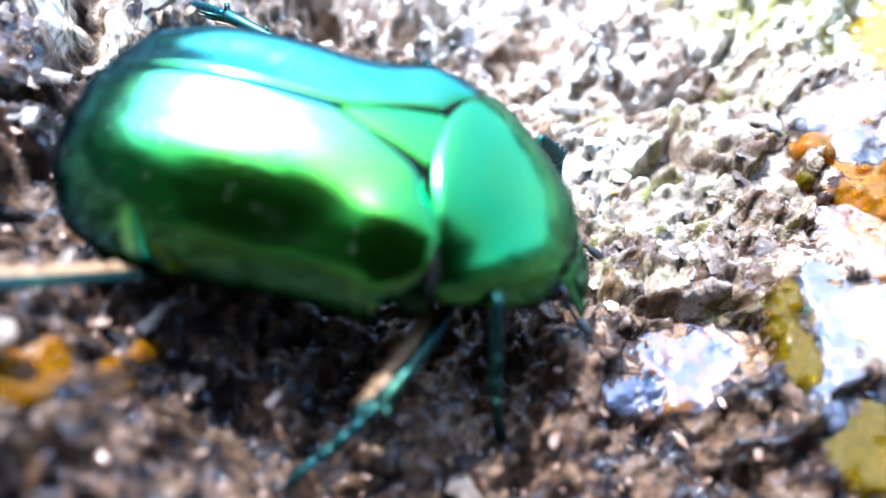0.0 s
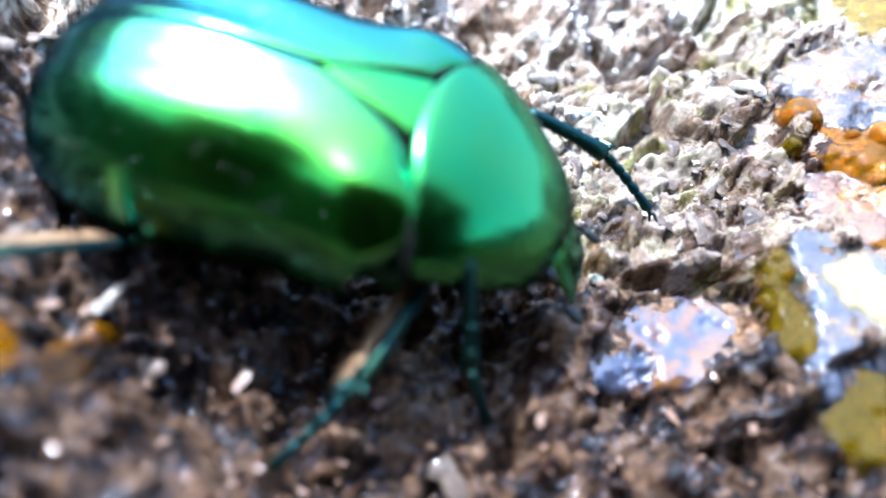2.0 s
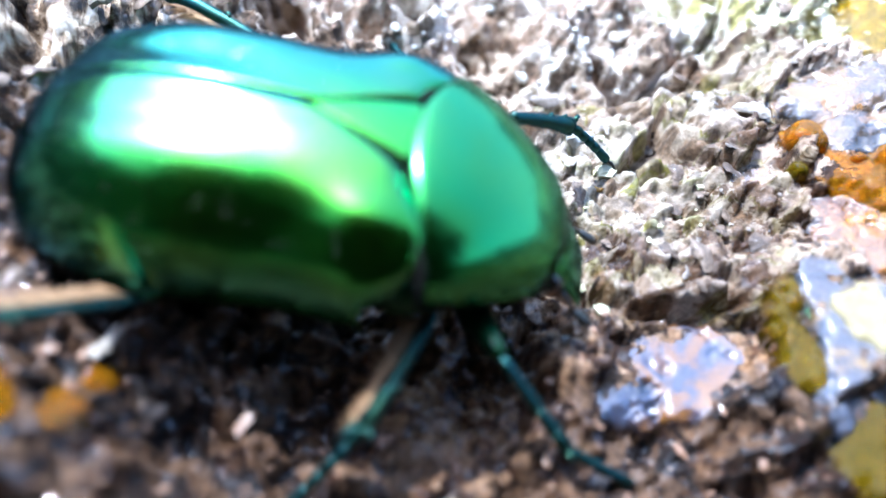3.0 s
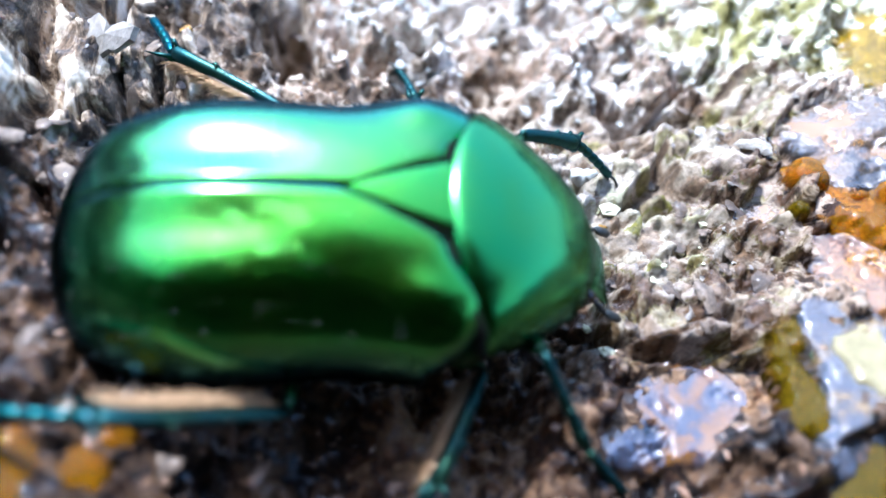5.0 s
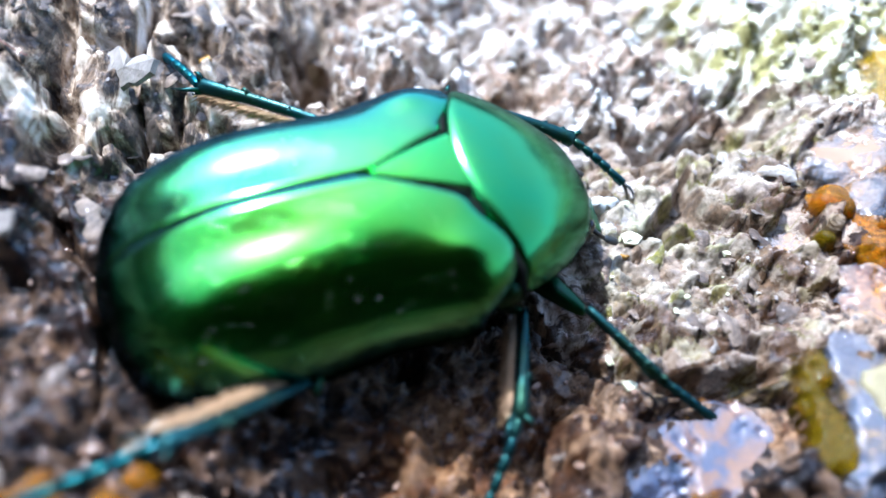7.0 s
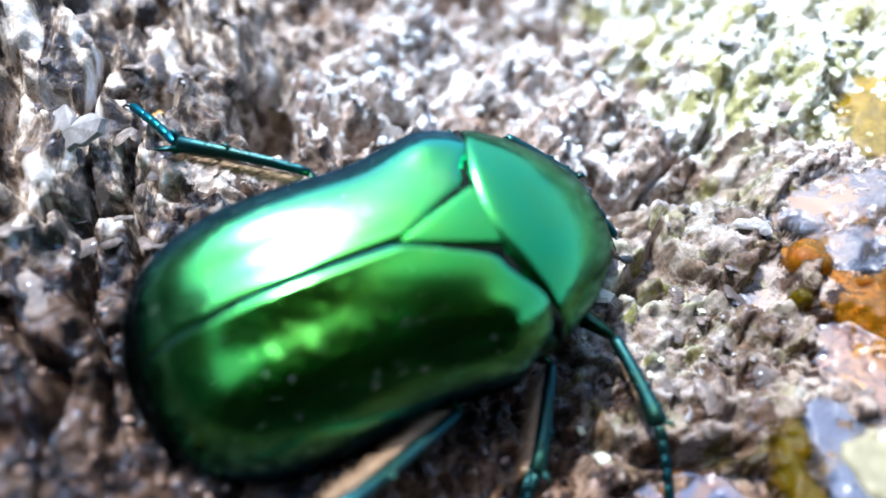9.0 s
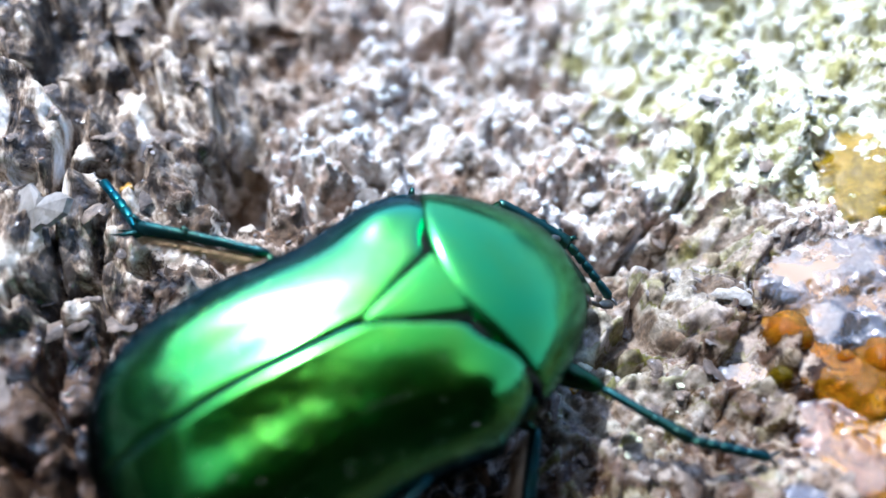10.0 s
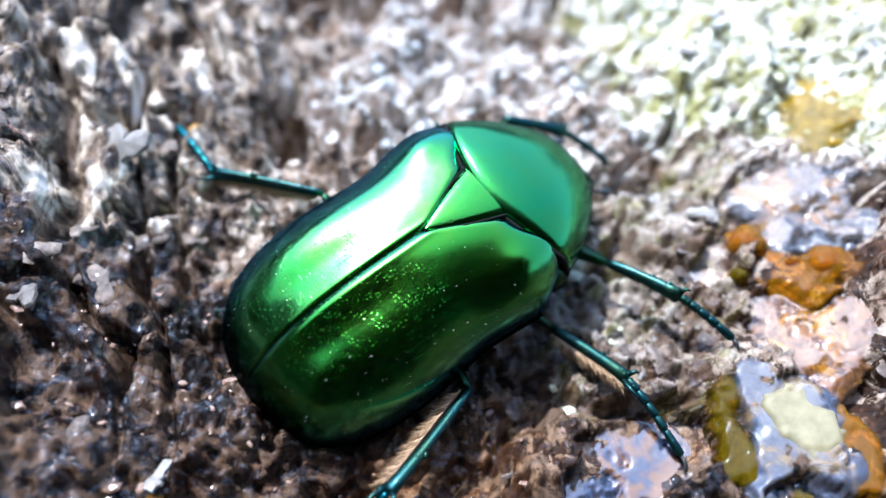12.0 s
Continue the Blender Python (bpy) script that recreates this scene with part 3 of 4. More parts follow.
def pool(name, label, mat, seed, percent, blobs, pz, step=0.12):
    """A film of sap lying in the bark; its shore is where the bark rises out of it."""
    lo = [min(c[i] - 1.6 * c[i + 2] for c in blobs) for i in (0, 1)]
    hi = [max(c[i] + 1.6 * c[i + 2] for c in blobs) for i in (0, 1)]
    xs, ys = np.arange(lo[0], hi[0], step), np.arange(lo[1], hi[1], step)
    X, Y = np.meshgrid(xs, ys, indexing="ij")
    bark = height(X, Y)
    q = spread(blobs, X, Y, seed)
    skin = level(X, Y) + pz + 0.03 * vnoise(X * 0.5 + seed, Y * 0.5, 71)
    # it thins out to nothing over its shore
    skin = np.minimum(skin, bark + 0.015 + 0.55 * np.maximum(1.06 - q, 0))
    Z = np.maximum(skin, bark - 0.35)
    keep = (Z > bark - 0.10) & (q < 1.08)
    number, verts, faces, deep = {}, [], [], []
    for i in range(len(xs) - 1):
        for j in range(len(ys) - 1):
            if keep[i, j] or keep[i + 1, j] or keep[i, j + 1] or keep[i + 1, j + 1]:
                f = []
                for a, b in ((i, j), (i + 1, j), (i + 1, j + 1), (i, j + 1)):
                    if (a, b) not in number:
                        number[a, b] = len(verts)
                        verts.append((X[a, b], Y[a, b], Z[a, b]))
                        deep.append(min(max(1.0 - q[a, b], 0.0), 1.0))
                    f.append(number[a, b])
                faces.append(tuple(f))
    ob = part(name, verts, faces, mat)
    ob.data.attributes.new("deep", "FLOAT", "POINT").data.foreach_set("value", np.array(deep, np.float32))
    return tagged(ob, label, "sap", "sap standing on the bark")


# name, label, material, seed, level as a percentage of the bark's own heights there, oval blobs (x, y, radius x, radius y)
POOL_LIST = [
    ("sap_puddle", "blue-grey mirror-like sap puddle in a hollow of the bark", MIRROR, 1.3, 64, [(14.6, 18.5, 2.1, 1.8), (17.6, 18.5, 2.2, 1.6), (16.2, 18.2, 2.4, 2.1), (13.4, 16.4, 1.7, 1.3), (15.2, 16.6, 1.4, 1.2)]),
    ("sap_puddle", "blue-white shining film of sap round a cream patch", MILKY, 2.9, 55, [(22.2, 20.4, 1.4, 1.8), (23.8, 19.0, 2.2, 2.6), (21.7, 17.4, 1.0, 2.4), (21.2, 15.4, 1.0, 1.6), (24.4, 16.0, 1.4, 1.6)]),
    ("sap_puddle", "dull cream-white curdled sap in a shining film", CREAM, 12.4, 62, [(23.6, 19.1, 1.6, 1.8), (24.3, 18.0, 1.3, 1.5)]),
    ("sap_puddle", "olive-brown sap at a pale puddle's edge", OLIVE_SAP, 4.1, 60, [(20.3, 19.6, 0.9, 2.2), (20.4, 17.2, 1.0, 1.7), (20.9, 21.2, 0.6, 0.8)]),
    ("sap_puddle", "amber-orange sap run together on wet bark", AMBER, 5.7, 68, [(25.0, 28.4, 1.3, 1.2), (26.9, 26.7, 1.5, 1.7), (28.2, 27.6, 1.4, 1.4), (24.0, 30.6, 0.9, 0.9), (25.9, 27.4, 1.2, 1.2)]),
    ("sap_puddle", "shiny rosy-brown film of sap on bark", ROSY, 7.7, 62, [(24.8, 24.8, 1.9, 2.6), (26.2, 21.8, 1.6, 2.2), (27.6, 23.8, 1.4, 2.0), (25.4, 23.2, 1.5, 1.8)]),
    ("sap_puddle", "shiny grey film of sap on bark", DIM, 8.4, 58, [(28.8, 33.2, 2.6, 2.0), (26.0, 33.2, 2.2, 2.2), (26.8, 30.6, 1.6, 1.5), (29.4, 30.4, 2.0, 1.8), (21.6, 28.6, 1.3, 0.9), (22.6, 30.2, 0.9, 1.0)]),
    ("sap_puddle", "orange-brown sap beside a cream patch", AMBER, 6.6, 50, [(26.0, 17.4, 0.9, 1.9), (25.6, 15.4, 1.0, 1.2)]),
    ("sap_puddle", "olive-brown wet film on bark", OLIVE_SAP, 9.9, 62, [(21.6, 13.2, 1.2, 1.4), (22.6, 12.8, 1.8, 1.8), (22.6, 14.6, 1.8, 1.2), (25.0, 13.0, 2.0, 1.8)]),
    ("sap_puddle", "golden-brown wet film on bark", AMBER, 10.6, 48, [(-12.8, 14.2, 2.2, 1.8), (-10.6, 14.9, 1.4, 1.0), (-9.2, 16.4, 0.8, 0.7)]),
    ("sap_puddle", "olive-yellow sap on bark", YELLOW_SAP, 11.3, 42, [(32.2, 40.0, 2.8, 2.2), (30.6, 38.0, 1.6, 1.6)]),
]


def settle(p):
    """The sap's level: where it would stand in the bark's own hollows."""
    a, r = np.meshgrid(np.linspace(0, 6.28, 40), np.linspace(0.05, 0.9, 12))
    z = np.concatenate([(height(bx + rx * r * np.cos(a), by + ry * r * np.sin(a)) - level(bx + rx * r * np.cos(a), by + ry * r * np.sin(a))).ravel() for bx, by, rx, ry in p[5]])
    return (*p, float(np.percentile(z, p[4])))


def drop(label, mat, x, y, rx, ry, high, turn):
    """A standing drop: a low dome with an uneven foot."""
    nr, k = 14, 40
    a, r = np.meshgrid(np.linspace(0, 6.28, 24), np.linspace(0, 0.8, 5))
    z0 = float(np.percentile(height(x + rx * r * np.cos(a), y + ry * r * np.sin(a)), 80))
    verts, deep = [(0, 0, high)], [1.0]
    for i in range(1, nr + 1):
        q = i / nr
        for j in range(k):
            a = 2 * math.pi * j / k
            r = q * (1 + 0.10 * math.sin(2 * a + x) + 0.07 * math.sin(3 * a + y) + 0.04 * math.sin(5 * a))
            verts.append((rx * r * math.cos(a), ry * r * math.sin(a), high * (1 - q ** 2.6) - 0.6 * q ** 8))
            deep.append(1 - q ** 3)
    faces = [(0, 1 + j, 1 + (j + 1) % k) for j in range(k)]
    for i in range(nr - 1):
        faces += [(1 + i * k + j, 1 + (i + 1) * k + j, 1 + (i + 1) * k + (j + 1) % k, 1 + i * k + (j + 1) % k) for j in range(k)]
    ob = part("sap_drop", verts, faces, mat)
    ob.data.attributes.new("deep", "FLOAT", "POINT").data.foreach_set("value", np.array(deep, np.float32))
    ob.matrix_basis = pose(x * MM, y * MM, (z0 + 0.12) * MM, 0, 0, turn)
    return tagged(ob, label, "sap", "sap standing on the bark")


POOL_LIST = [settle(p) for p in POOL_LIST]
POOL_LIST[2] = (*POOL_LIST[2][:6], POOL_LIST[1][6] + 0.12)      # curdled sap stands a little over the film round it
POOLS += [(p[5], p[6], p[3]) for p in POOL_LIST]


# ---------------------------------------------------------------- crumbs on the bark


def lump(rng, cx, cy, cz, r, flat, squash):
    """A small angular crumb: a jittered octahedron cut once."""
    base = [(1, 0, 0), (0.3, 0.95, 0), (-0.8, 0.6, 0), (-0.8, -0.6, 0), (0.3, -0.95, 0)]
    a = rng.uniform(0, 6.28)
    ca, sa = math.cos(a), math.sin(a)
    out = []
    for lev, k in ((-0.6, 0.8), (0.25, 1.0), (0.8, 0.55)):
        for x, y, _ in base:
            j = rng.uniform(0.7, 1.25) * k * r
            px, py = x * j, y * j * squash
            out.append((cx + ca * px - sa * py, cy + sa * px + ca * py, cz + lev * r * flat * rng.uniform(0.75, 1.25)))
    faces = [(10, 11, 12, 13, 14)]
    for l in (0, 5):
        faces += [(l + i, l + (i + 1) % 5, l + 5 + (i + 1) % 5, l + 5 + i) for i in range(5)]
    return out, faces


def scatter(name, label, category, mat, count, keep, size, flat, squash, seed, lift=0.2, box=(-26, 40, 6, 60)):
    rng = random.Random(seed)
    pts = []
    while len(pts) < count:
        x, y = rng.uniform(*box[:2]), rng.uniform(*box[2:])
        pts.append((x, y))
    P = np.array(pts)
    zn = zones(P[:, 0], P[:, 1])
    w = keep(P[:, 0], P[:, 1], zn)
    for blobs, _, sd in POOLS:
        w = w * (spread(blobs, P[:, 0], P[:, 1], sd) > 1.12)
    Z = height(P[:, 0], P[:, 1])
    verts, faces = [], []
    for (x, y), k, z in zip(pts, w, Z):
        if rng.random() > k:
            continue
        r = size * math.exp(rng.gauss(0, 0.42))
        v, f = lump(rng, x, y, z + lift * r, r, flat, squash)
        faces += [tuple(len(verts) + i for i in q) for q in f]
        verts += v
    ob = part(name, verts, faces, mat, smooth=False)
    return tagged(ob, label, category, kind="stuff")


def flake_mesh(name, rng, mat, n=9, thick=0.10, lobed=0.45):
    """A thin torn plate about 1 mm across."""
    top, low = [], []
    ph = [rng.uniform(0, 6.28) for _ in range(3)]
    for i in range(n):
        a = 2 * math.pi * i / n + rng.uniform(-0.2, 0.2)
        r = 0.5 * (1 + lobed * (0.6 * math.sin(2 * a + ph[0]) + 0.5 * math.sin(3 * a + ph[1])) + rng.uniform(-0.14, 0.14))
        warp = 0.10 * math.sin(a + ph[2])
        top.append((r * 0.9 * math.cos(a), r * 0.7 * math.sin(a), warp + rng.uniform(-0.03, 0.03)))
        low.append((r * math.cos(a), r * 0.78 * math.sin(a), warp - thick * rng.uniform(0.7, 1.2)))
    verts = top + low + [(0, 0, 0.05)]
    faces = [(2 * n, i, (i + 1) % n) for i in range(n)] + [(i, n + i, n + (i + 1) % n, (i + 1) % n) for i in range(n)]
    me = bpy.data.meshes.new(name)
    me.from_pydata([tuple(c * MM for c in v) for v in verts], [], faces)
    me.polygons.foreach_set("use_smooth", [True] * len(me.polygons))
    me.materials.append(mat)
    me.update()
    return me


def flakes(ground, name, mat, count, keep, size, tilt, seed, box=(-26, 36, 8, 58), thick=0.10):
    rng = random.Random(seed)
    shapes = [flake_mesh(name, rng, mat, rng.choice((13, 15, 17)), thick, 0.55) for _ in range(10)]
    made = 0
    while made < count:
        x, y = rng.uniform(*box[:2]), rng.uniform(*box[2:])
        X, Y = np.array([x]), np.array([y])
        zn = {k: float(v[0]) for k, v in zones(X, Y).items()}
        if rng.random() > keep(zn) or any(float(spread(b, X, Y, sd)[0]) < 1.2 for b, _, sd in POOLS):
            continue
        k = size * math.exp(rng.gauss(0, 0.4))
        ob = new(name, rng.choice(shapes))
        ob.parent = ground
        ob.matrix_basis = pose(x * MM, y * MM, (float(height(X, Y)[0]) + 0.05 * k) * MM, rng.gauss(0, tilt), rng.gauss(0, tilt), rng.uniform(0, 360)) @ Matrix.Diagonal((k, k * rng.uniform(0.7, 1.3), k, 1))
        made += 1


def loose_bit(name, label, category, mat, x, y, size, seed, thick=0.35, tilt=(8, 6), stretch=1.0, turn=0, lobed=0.3):
    rng = random.Random(seed)
    ob = new(name, flake_mesh(name, rng, mat, 22, thick, lobed))
    ob.data.polygons.foreach_set("use_smooth", [lobed < 0.4] * len(ob.data.polygons))
    z = float(np.max(height(np.array([x, x + 0.3 * size, x - 0.3 * size]), np.array([y, y, y]))))
    ob.matrix_basis = pose(x * MM, y * MM, (z + 0.06 * size) * MM, tilt[0], tilt[1], turn) @ Matrix.Diagonal((size, size * stretch, size, 1))
    return tagged(ob, label, category)


def fibre():
    P = []
    for i in range(14):
        q = i / 13
        x, y = -21.5 + 4.2 * q, 37.5 - 1.5 * q + 0.2 * math.sin(5 * q)
        P.append((x, y, float(height(np.array([x]), np.array([y]))[0])))
    for i in range(1, 14):
        P[i] = (P[i][0], P[i][1], max(P[i][2], P[i - 1][2] - 0.1) + 0.02)
    return tagged(part("plant_fibre", *limb(P, [0.05 + 0.02 * math.sin(i) for i in range(14)], 6), RUST), "thin rust-red plant fibre lying on bark", "fibre")


# ---------------------------------------------------------------- the beetle


def curve(x, pts):
    """Smooth curve through pts (monotone cubic by Catmull-Rom)."""
    xs, ys = [p[0] for p in pts], [p[1] for p in pts]
    if x <= xs[0]:
        return ys[0]
    if x >= xs[-1]:
        return ys[-1]
    i = max(k for k in range(len(xs) - 1) if xs[k] <= x)
    t = (x - xs[i]) / (xs[i + 1] - xs[i])
    m = []
    for k in (i, i + 1):
        a, b = max(k - 1, 0), min(k + 1, len(xs) - 1)
        m.append((ys[b] - ys[a]) / (xs[b] - xs[a]) * (xs[i + 1] - xs[i]))
    return (2 * t ** 3 - 3 * t * t + 1) * ys[i] + (t ** 3 - 2 * t * t + t) * m[0] + (3 * t * t - 2 * t ** 3) * ys[i + 1] + (t ** 3 - t * t) * m[1]


# body profiles along x (forward), mm: half width, ridge height, margin height of the wing cases
WIDE = [(-12.9, 0.3), (-12.65, 2.1), (-11.9, 3.8), (-10.6, 5.1), (-8.4, 6.0), (-5.6, 6.35), (-3.0, 6.2), (-0.8, 6.05), (1.0, 6.25), (2.8, 6.45), (4.2, 6.1), (5.0, 5.4)]
RIDGE = [(-12.9, 3.2), (-12.6, 4.4), (-11.8, 5.9), (-10.3, 7.3), (-8.0, 8.4), (-5.0, 8.95), (-1.0, 9.1), (2.0, 9.05), (5.0, 8.75)]
EDGE = [(-12.9, 2.5), (-11.9, 2.6), (-9.6, 2.9), (-6.0, 3.3), (-1.0, 4.0), (2.0, 4.6), (5.0, 5.2)]


def shell(x, v):
    """A point of the wing cases' vault: v from 0 at the seam to 1 at the margin."""
    th = v * math.pi / 2
    w, t, e = curve(x, WIDE), curve(x, RIDGE), curve(x, EDGE)
    y = w * math.sin(th) ** 0.88
    z = e + (t - e) * max(math.cos(th), 0) ** (0.84 - 0.17 * float(smooth(-6.0, 0.5, x)))
    # shallow hollow beside the seam behind, shoulder and hind bosses, hollow flank under the shoulder
    z -= 0.22 * math.exp(-(((x + 6.6) / 3.8) ** 2) ** 1.6 - ((y - 1.6) / 0.95) ** 2)
    z += 0.12 * math.exp(-((x + 6.0) / 4.6) ** 2 - ((y - 3.8) / 0.8) ** 2)
    z += 0.30 * math.exp(-((x - 2.4) / 1.5) ** 2 - ((y - 4.5) / 1.0) ** 2)
    z += 0.12 * math.exp(-((x + 10.2) / 1.1) ** 2 - ((y - 3.2) / 1.1) ** 2)
    z -= 0.20 * math.exp(-((x + 1.0) / 2.6) ** 2 - ((y - 5.2) / 0.9) ** 2)
    return y, z


def front_x(y, w):
    """The wing case's fore edge: along the scutellum, then under the shield, then round the shoulder."""
    a = 3.25 * min(y / 1.8, 1.0) ** 0.9 - 0.8 * (1 - min(y / 1.8, 1.0))
    if y > 1.8:
        a = 3.25 + 1.6 * smooth(1.8, 4.8, y)
    return a - 2.0 * smooth(0.80, 1.0, y / w) ** 2


def wing_case(beetle, side):
    nu, nv = 64, 36
    verts = []
    for i in range(nu):
        u = i / (nu - 1)
        for j in range(nv):
            v = j / (nv - 1)
            y0 = 6.3 * math.sin(v * math.pi / 2) ** 0.88
            xf = front_x(y0, 6.3)
            x = xf + (-12.88 - xf) * (u ** 0.9 if u > 0 else 0)
            y, z = shell(x, v)
            sut = math.exp(-(y / 0.28) ** 2)
            z += 0.07 * sut - 0.10 * math.exp(-((u) / 0.012) ** 2)
            verts.append((x, side * (y + 0.045), z))
        # the rolled margin
        x = verts[-1][0]
        y, z = shell(x, 1.0)
        verts.append((x, side * (y * 1.012 + 0.05), z - 0.22))
        verts.append((x, side * (y * 0.985 + 0.03), z - 0.5))
        verts.append((x, side * (y * 0.90), z - 0.62))
    faces = grid_faces(nu, nv + 3, flip=side < 0)
    n = nv + 3
    # thickness of the edge along the seam and the fore edge
    base = len(verts)
    for i in range(nu):
        x, y, z = verts[i * n]
        verts.append((x, y, z - 0.7))
    for i in range(nu - 1):
        f = (i * n, (i + 1) * n, base + i + 1, base + i)
        faces.append(f if side > 0 else f[::-1])
    base = len(verts)
    for j in range(nv):
        x, y, z = verts[j]
        verts.append((x + 0.05, y, z - 0.7))
    for j in range(nv - 1):
        f = (j, base + j, base + j + 1, j + 1)
        faces.append(f if side > 0 else f[::-1])
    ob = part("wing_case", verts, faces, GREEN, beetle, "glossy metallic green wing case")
    # the thin outer margin and tip are nearly black, the mirrored dark ground painted in
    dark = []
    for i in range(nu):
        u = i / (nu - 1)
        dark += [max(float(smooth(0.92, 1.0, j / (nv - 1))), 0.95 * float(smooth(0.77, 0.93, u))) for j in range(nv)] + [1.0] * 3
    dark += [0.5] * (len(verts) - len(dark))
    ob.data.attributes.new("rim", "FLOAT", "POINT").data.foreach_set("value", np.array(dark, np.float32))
    return ob


S_WIDE = [(3.2, 5.75), (4.8, 5.75), (6.5, 5.2), (8.2, 4.25), (9.6, 3.2), (10.6, 2.4)]
S_RIDGE = [(3.2, 9.0), (4.5, 8.95), (6.5, 8.45), (8.5, 7.4), (10.0, 6.2), (10.8, 5.4)]
S_EDGE = [(3.2, 6.3), (4.8, 6.15), (7.0, 5.35), (9.0, 4.6), (10.8, 4.3)]


def shield(beetle):
    nu, nv = 30, 49
    verts = []
    for i in range(nu):
        u = i / (nu - 1)
        for j in range(nv):
            q = 2 * j / (nv - 1) - 1
            th = abs(q) * math.pi / 2
            s = math.sin(th) ** 0.9
            xb = 3.22 + 2.1 * s ** 1.9 - 0.25 * smooth(0.9, 1.0, s)
            xf = 10.7 - 0.9 * s ** 3
            x = xb + (xf - xb) * u
            w, t, e = curve(x, S_WIDE), curve(x, S_RIDGE), curve(x, S_EDGE)
            y = math.copysign(w * s, q)
            z = e + (t - e) * max(math.cos(th), 0) ** 0.85
            rim = math.exp(-((1 - abs(q)) / 0.035) ** 2)
            fall = 0.22 * math.exp(-(u / 0.03) ** 2) + 0.35 * math.exp(-((1 - u) / 0.05) ** 2)
            verts.append((x, y * (1 + 0.012 * rim), z + 0.05 * rim - fall))
    faces = grid_faces(nu, nv, flip=True)
    # folded under all round
    ring = [j for j in range(nv)] + [i * nv + nv - 1 for i in range(1, nu)] + [(nu - 1) * nv + j for j in range(nv - 2, -1, -1)] + [i * nv for i in range(nu - 2, 0, -1)]
    base = len(verts)
    for k in ring:
        x, y, z = verts[k]
        verts.append((7 + (x - 7) * 0.95, y * 0.93, z - 0.55))
    for k in range(len(ring)):
        l = (k + 1) % len(ring)
        faces.append((ring[k], ring[l], base + l, base + k))
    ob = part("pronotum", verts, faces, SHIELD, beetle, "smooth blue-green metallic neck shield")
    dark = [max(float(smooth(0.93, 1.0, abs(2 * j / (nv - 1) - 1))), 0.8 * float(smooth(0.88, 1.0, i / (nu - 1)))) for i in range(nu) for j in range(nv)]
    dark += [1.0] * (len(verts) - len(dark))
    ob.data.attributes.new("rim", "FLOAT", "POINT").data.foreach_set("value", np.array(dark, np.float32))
    return ob


def scut_half(u):
    """The scutellum's half width, u from its base to its rounded tip."""
    return 1.70 * (1 - u) + 0.42 * u * math.sqrt(max(1 - u, 0)) + 0.01


def seam(beetle):
    """The black dusty grooves round the scutellum and behind the shield."""
    rng = random.Random(8)
    side = []
    for k in range(25):
        u = 1 - abs(k / 12 - 1)
        q = -1 if k <= 12 else 1
        x = 3.45 - 4.1 * u
        side.append((x - 0.03, q * (scut_half(u) + 0.07), curve(x, RIDGE) - 0.10 + rng.uniform(-0.02, 0.02)))
    part("seam", *limb(side, [0.062 + rng.uniform(-0.02, 0.02) for _ in side], 6), GROOVE, beetle, "black dusty groove")
    hind = []
    for k in range(41):
        q = k / 20 - 1
        sn = math.sin(abs(q) * math.pi / 2) ** 0.9
        x = 3.22 + 2.1 * sn ** 1.9 - 0.25 * smooth(0.9, 1.0, sn)
        w, t, e = curve(x, S_WIDE), curve(x, S_RIDGE), curve(x, S_EDGE)
        hind.append((x - 0.12, math.copysign(w * sn, q), e + (t - e) * max(math.cos(abs(q) * math.pi / 2), 0) ** 0.85 - 0.26))
    part("seam", *limb(hind, [0.085 + 0.15 * abs(k / 20 - 1) + rng.uniform(-0.02, 0.02) for k in range(41)], 6), GROOVE, beetle, "black dusty groove")


def scutellum(beetle):
    nu, nv = 16, 15
    verts = []
    for i in range(nu):
        u = i / (nu - 1)
        x = 3.45 - 4.1 * u
        w = scut_half(u)
        for j in range(nv):
            q = 2 * j / (nv - 1) - 1
            z = curve(x, RIDGE) - 0.03 + 0.06 * (1 - q * q) - 0.12 * abs(q) ** 12 - 0.06 * (abs(w * q) / 1.7) ** 2
            verts.append((x, w * q, z))
    faces = grid_faces(nu, nv)
    return part("scutellum", verts, faces, SCUT, beetle, "small bright green triangular plate")


def dust(case, side, seed):
    """Fine pale specks lying on a wing case."""
    rng = random.Random(seed)
    verts, faces = [], []
    for _ in range(130):
        x, v = rng.uniform(-11.5, 2.0), rng.uniform(0.06, 0.8)
        y, z = shell(x, v)
        v0, f0 = lump(rng, x, side * (y + 0.045), z + 0.005, 0.014 * math.exp(rng.gauss(0, 0.4)), 0.7, 0.9)
        faces += [tuple(len(verts) + i for i in q) for q in f0]
        verts += v0
    part("dust", verts, faces, DUST, case, "scattered pale dust specks")


def loft(stations, k=28):
    """A closed tube of ellipses: x, centre y, centre z, half width, half height."""
    verts, faces = [], []
    for x, cy, cz, w, h in stations:
        for i in range(k):
            a = 2 * math.pi * i / k
            verts.append((x, cy + w * math.cos(a), cz + h * math.sin(a)))
    for s in range(len(stations) - 1):
        for i in range(k):
            a, b = s * k + i, s * k + (i + 1) % k
            faces.append((a, b, b + k, a + k))
    faces.append(tuple(range(k))[::-1])
    faces.append(tuple((len(stations) - 1) * k + i for i in range(k)))
    return verts, [f[::-1] for f in faces]


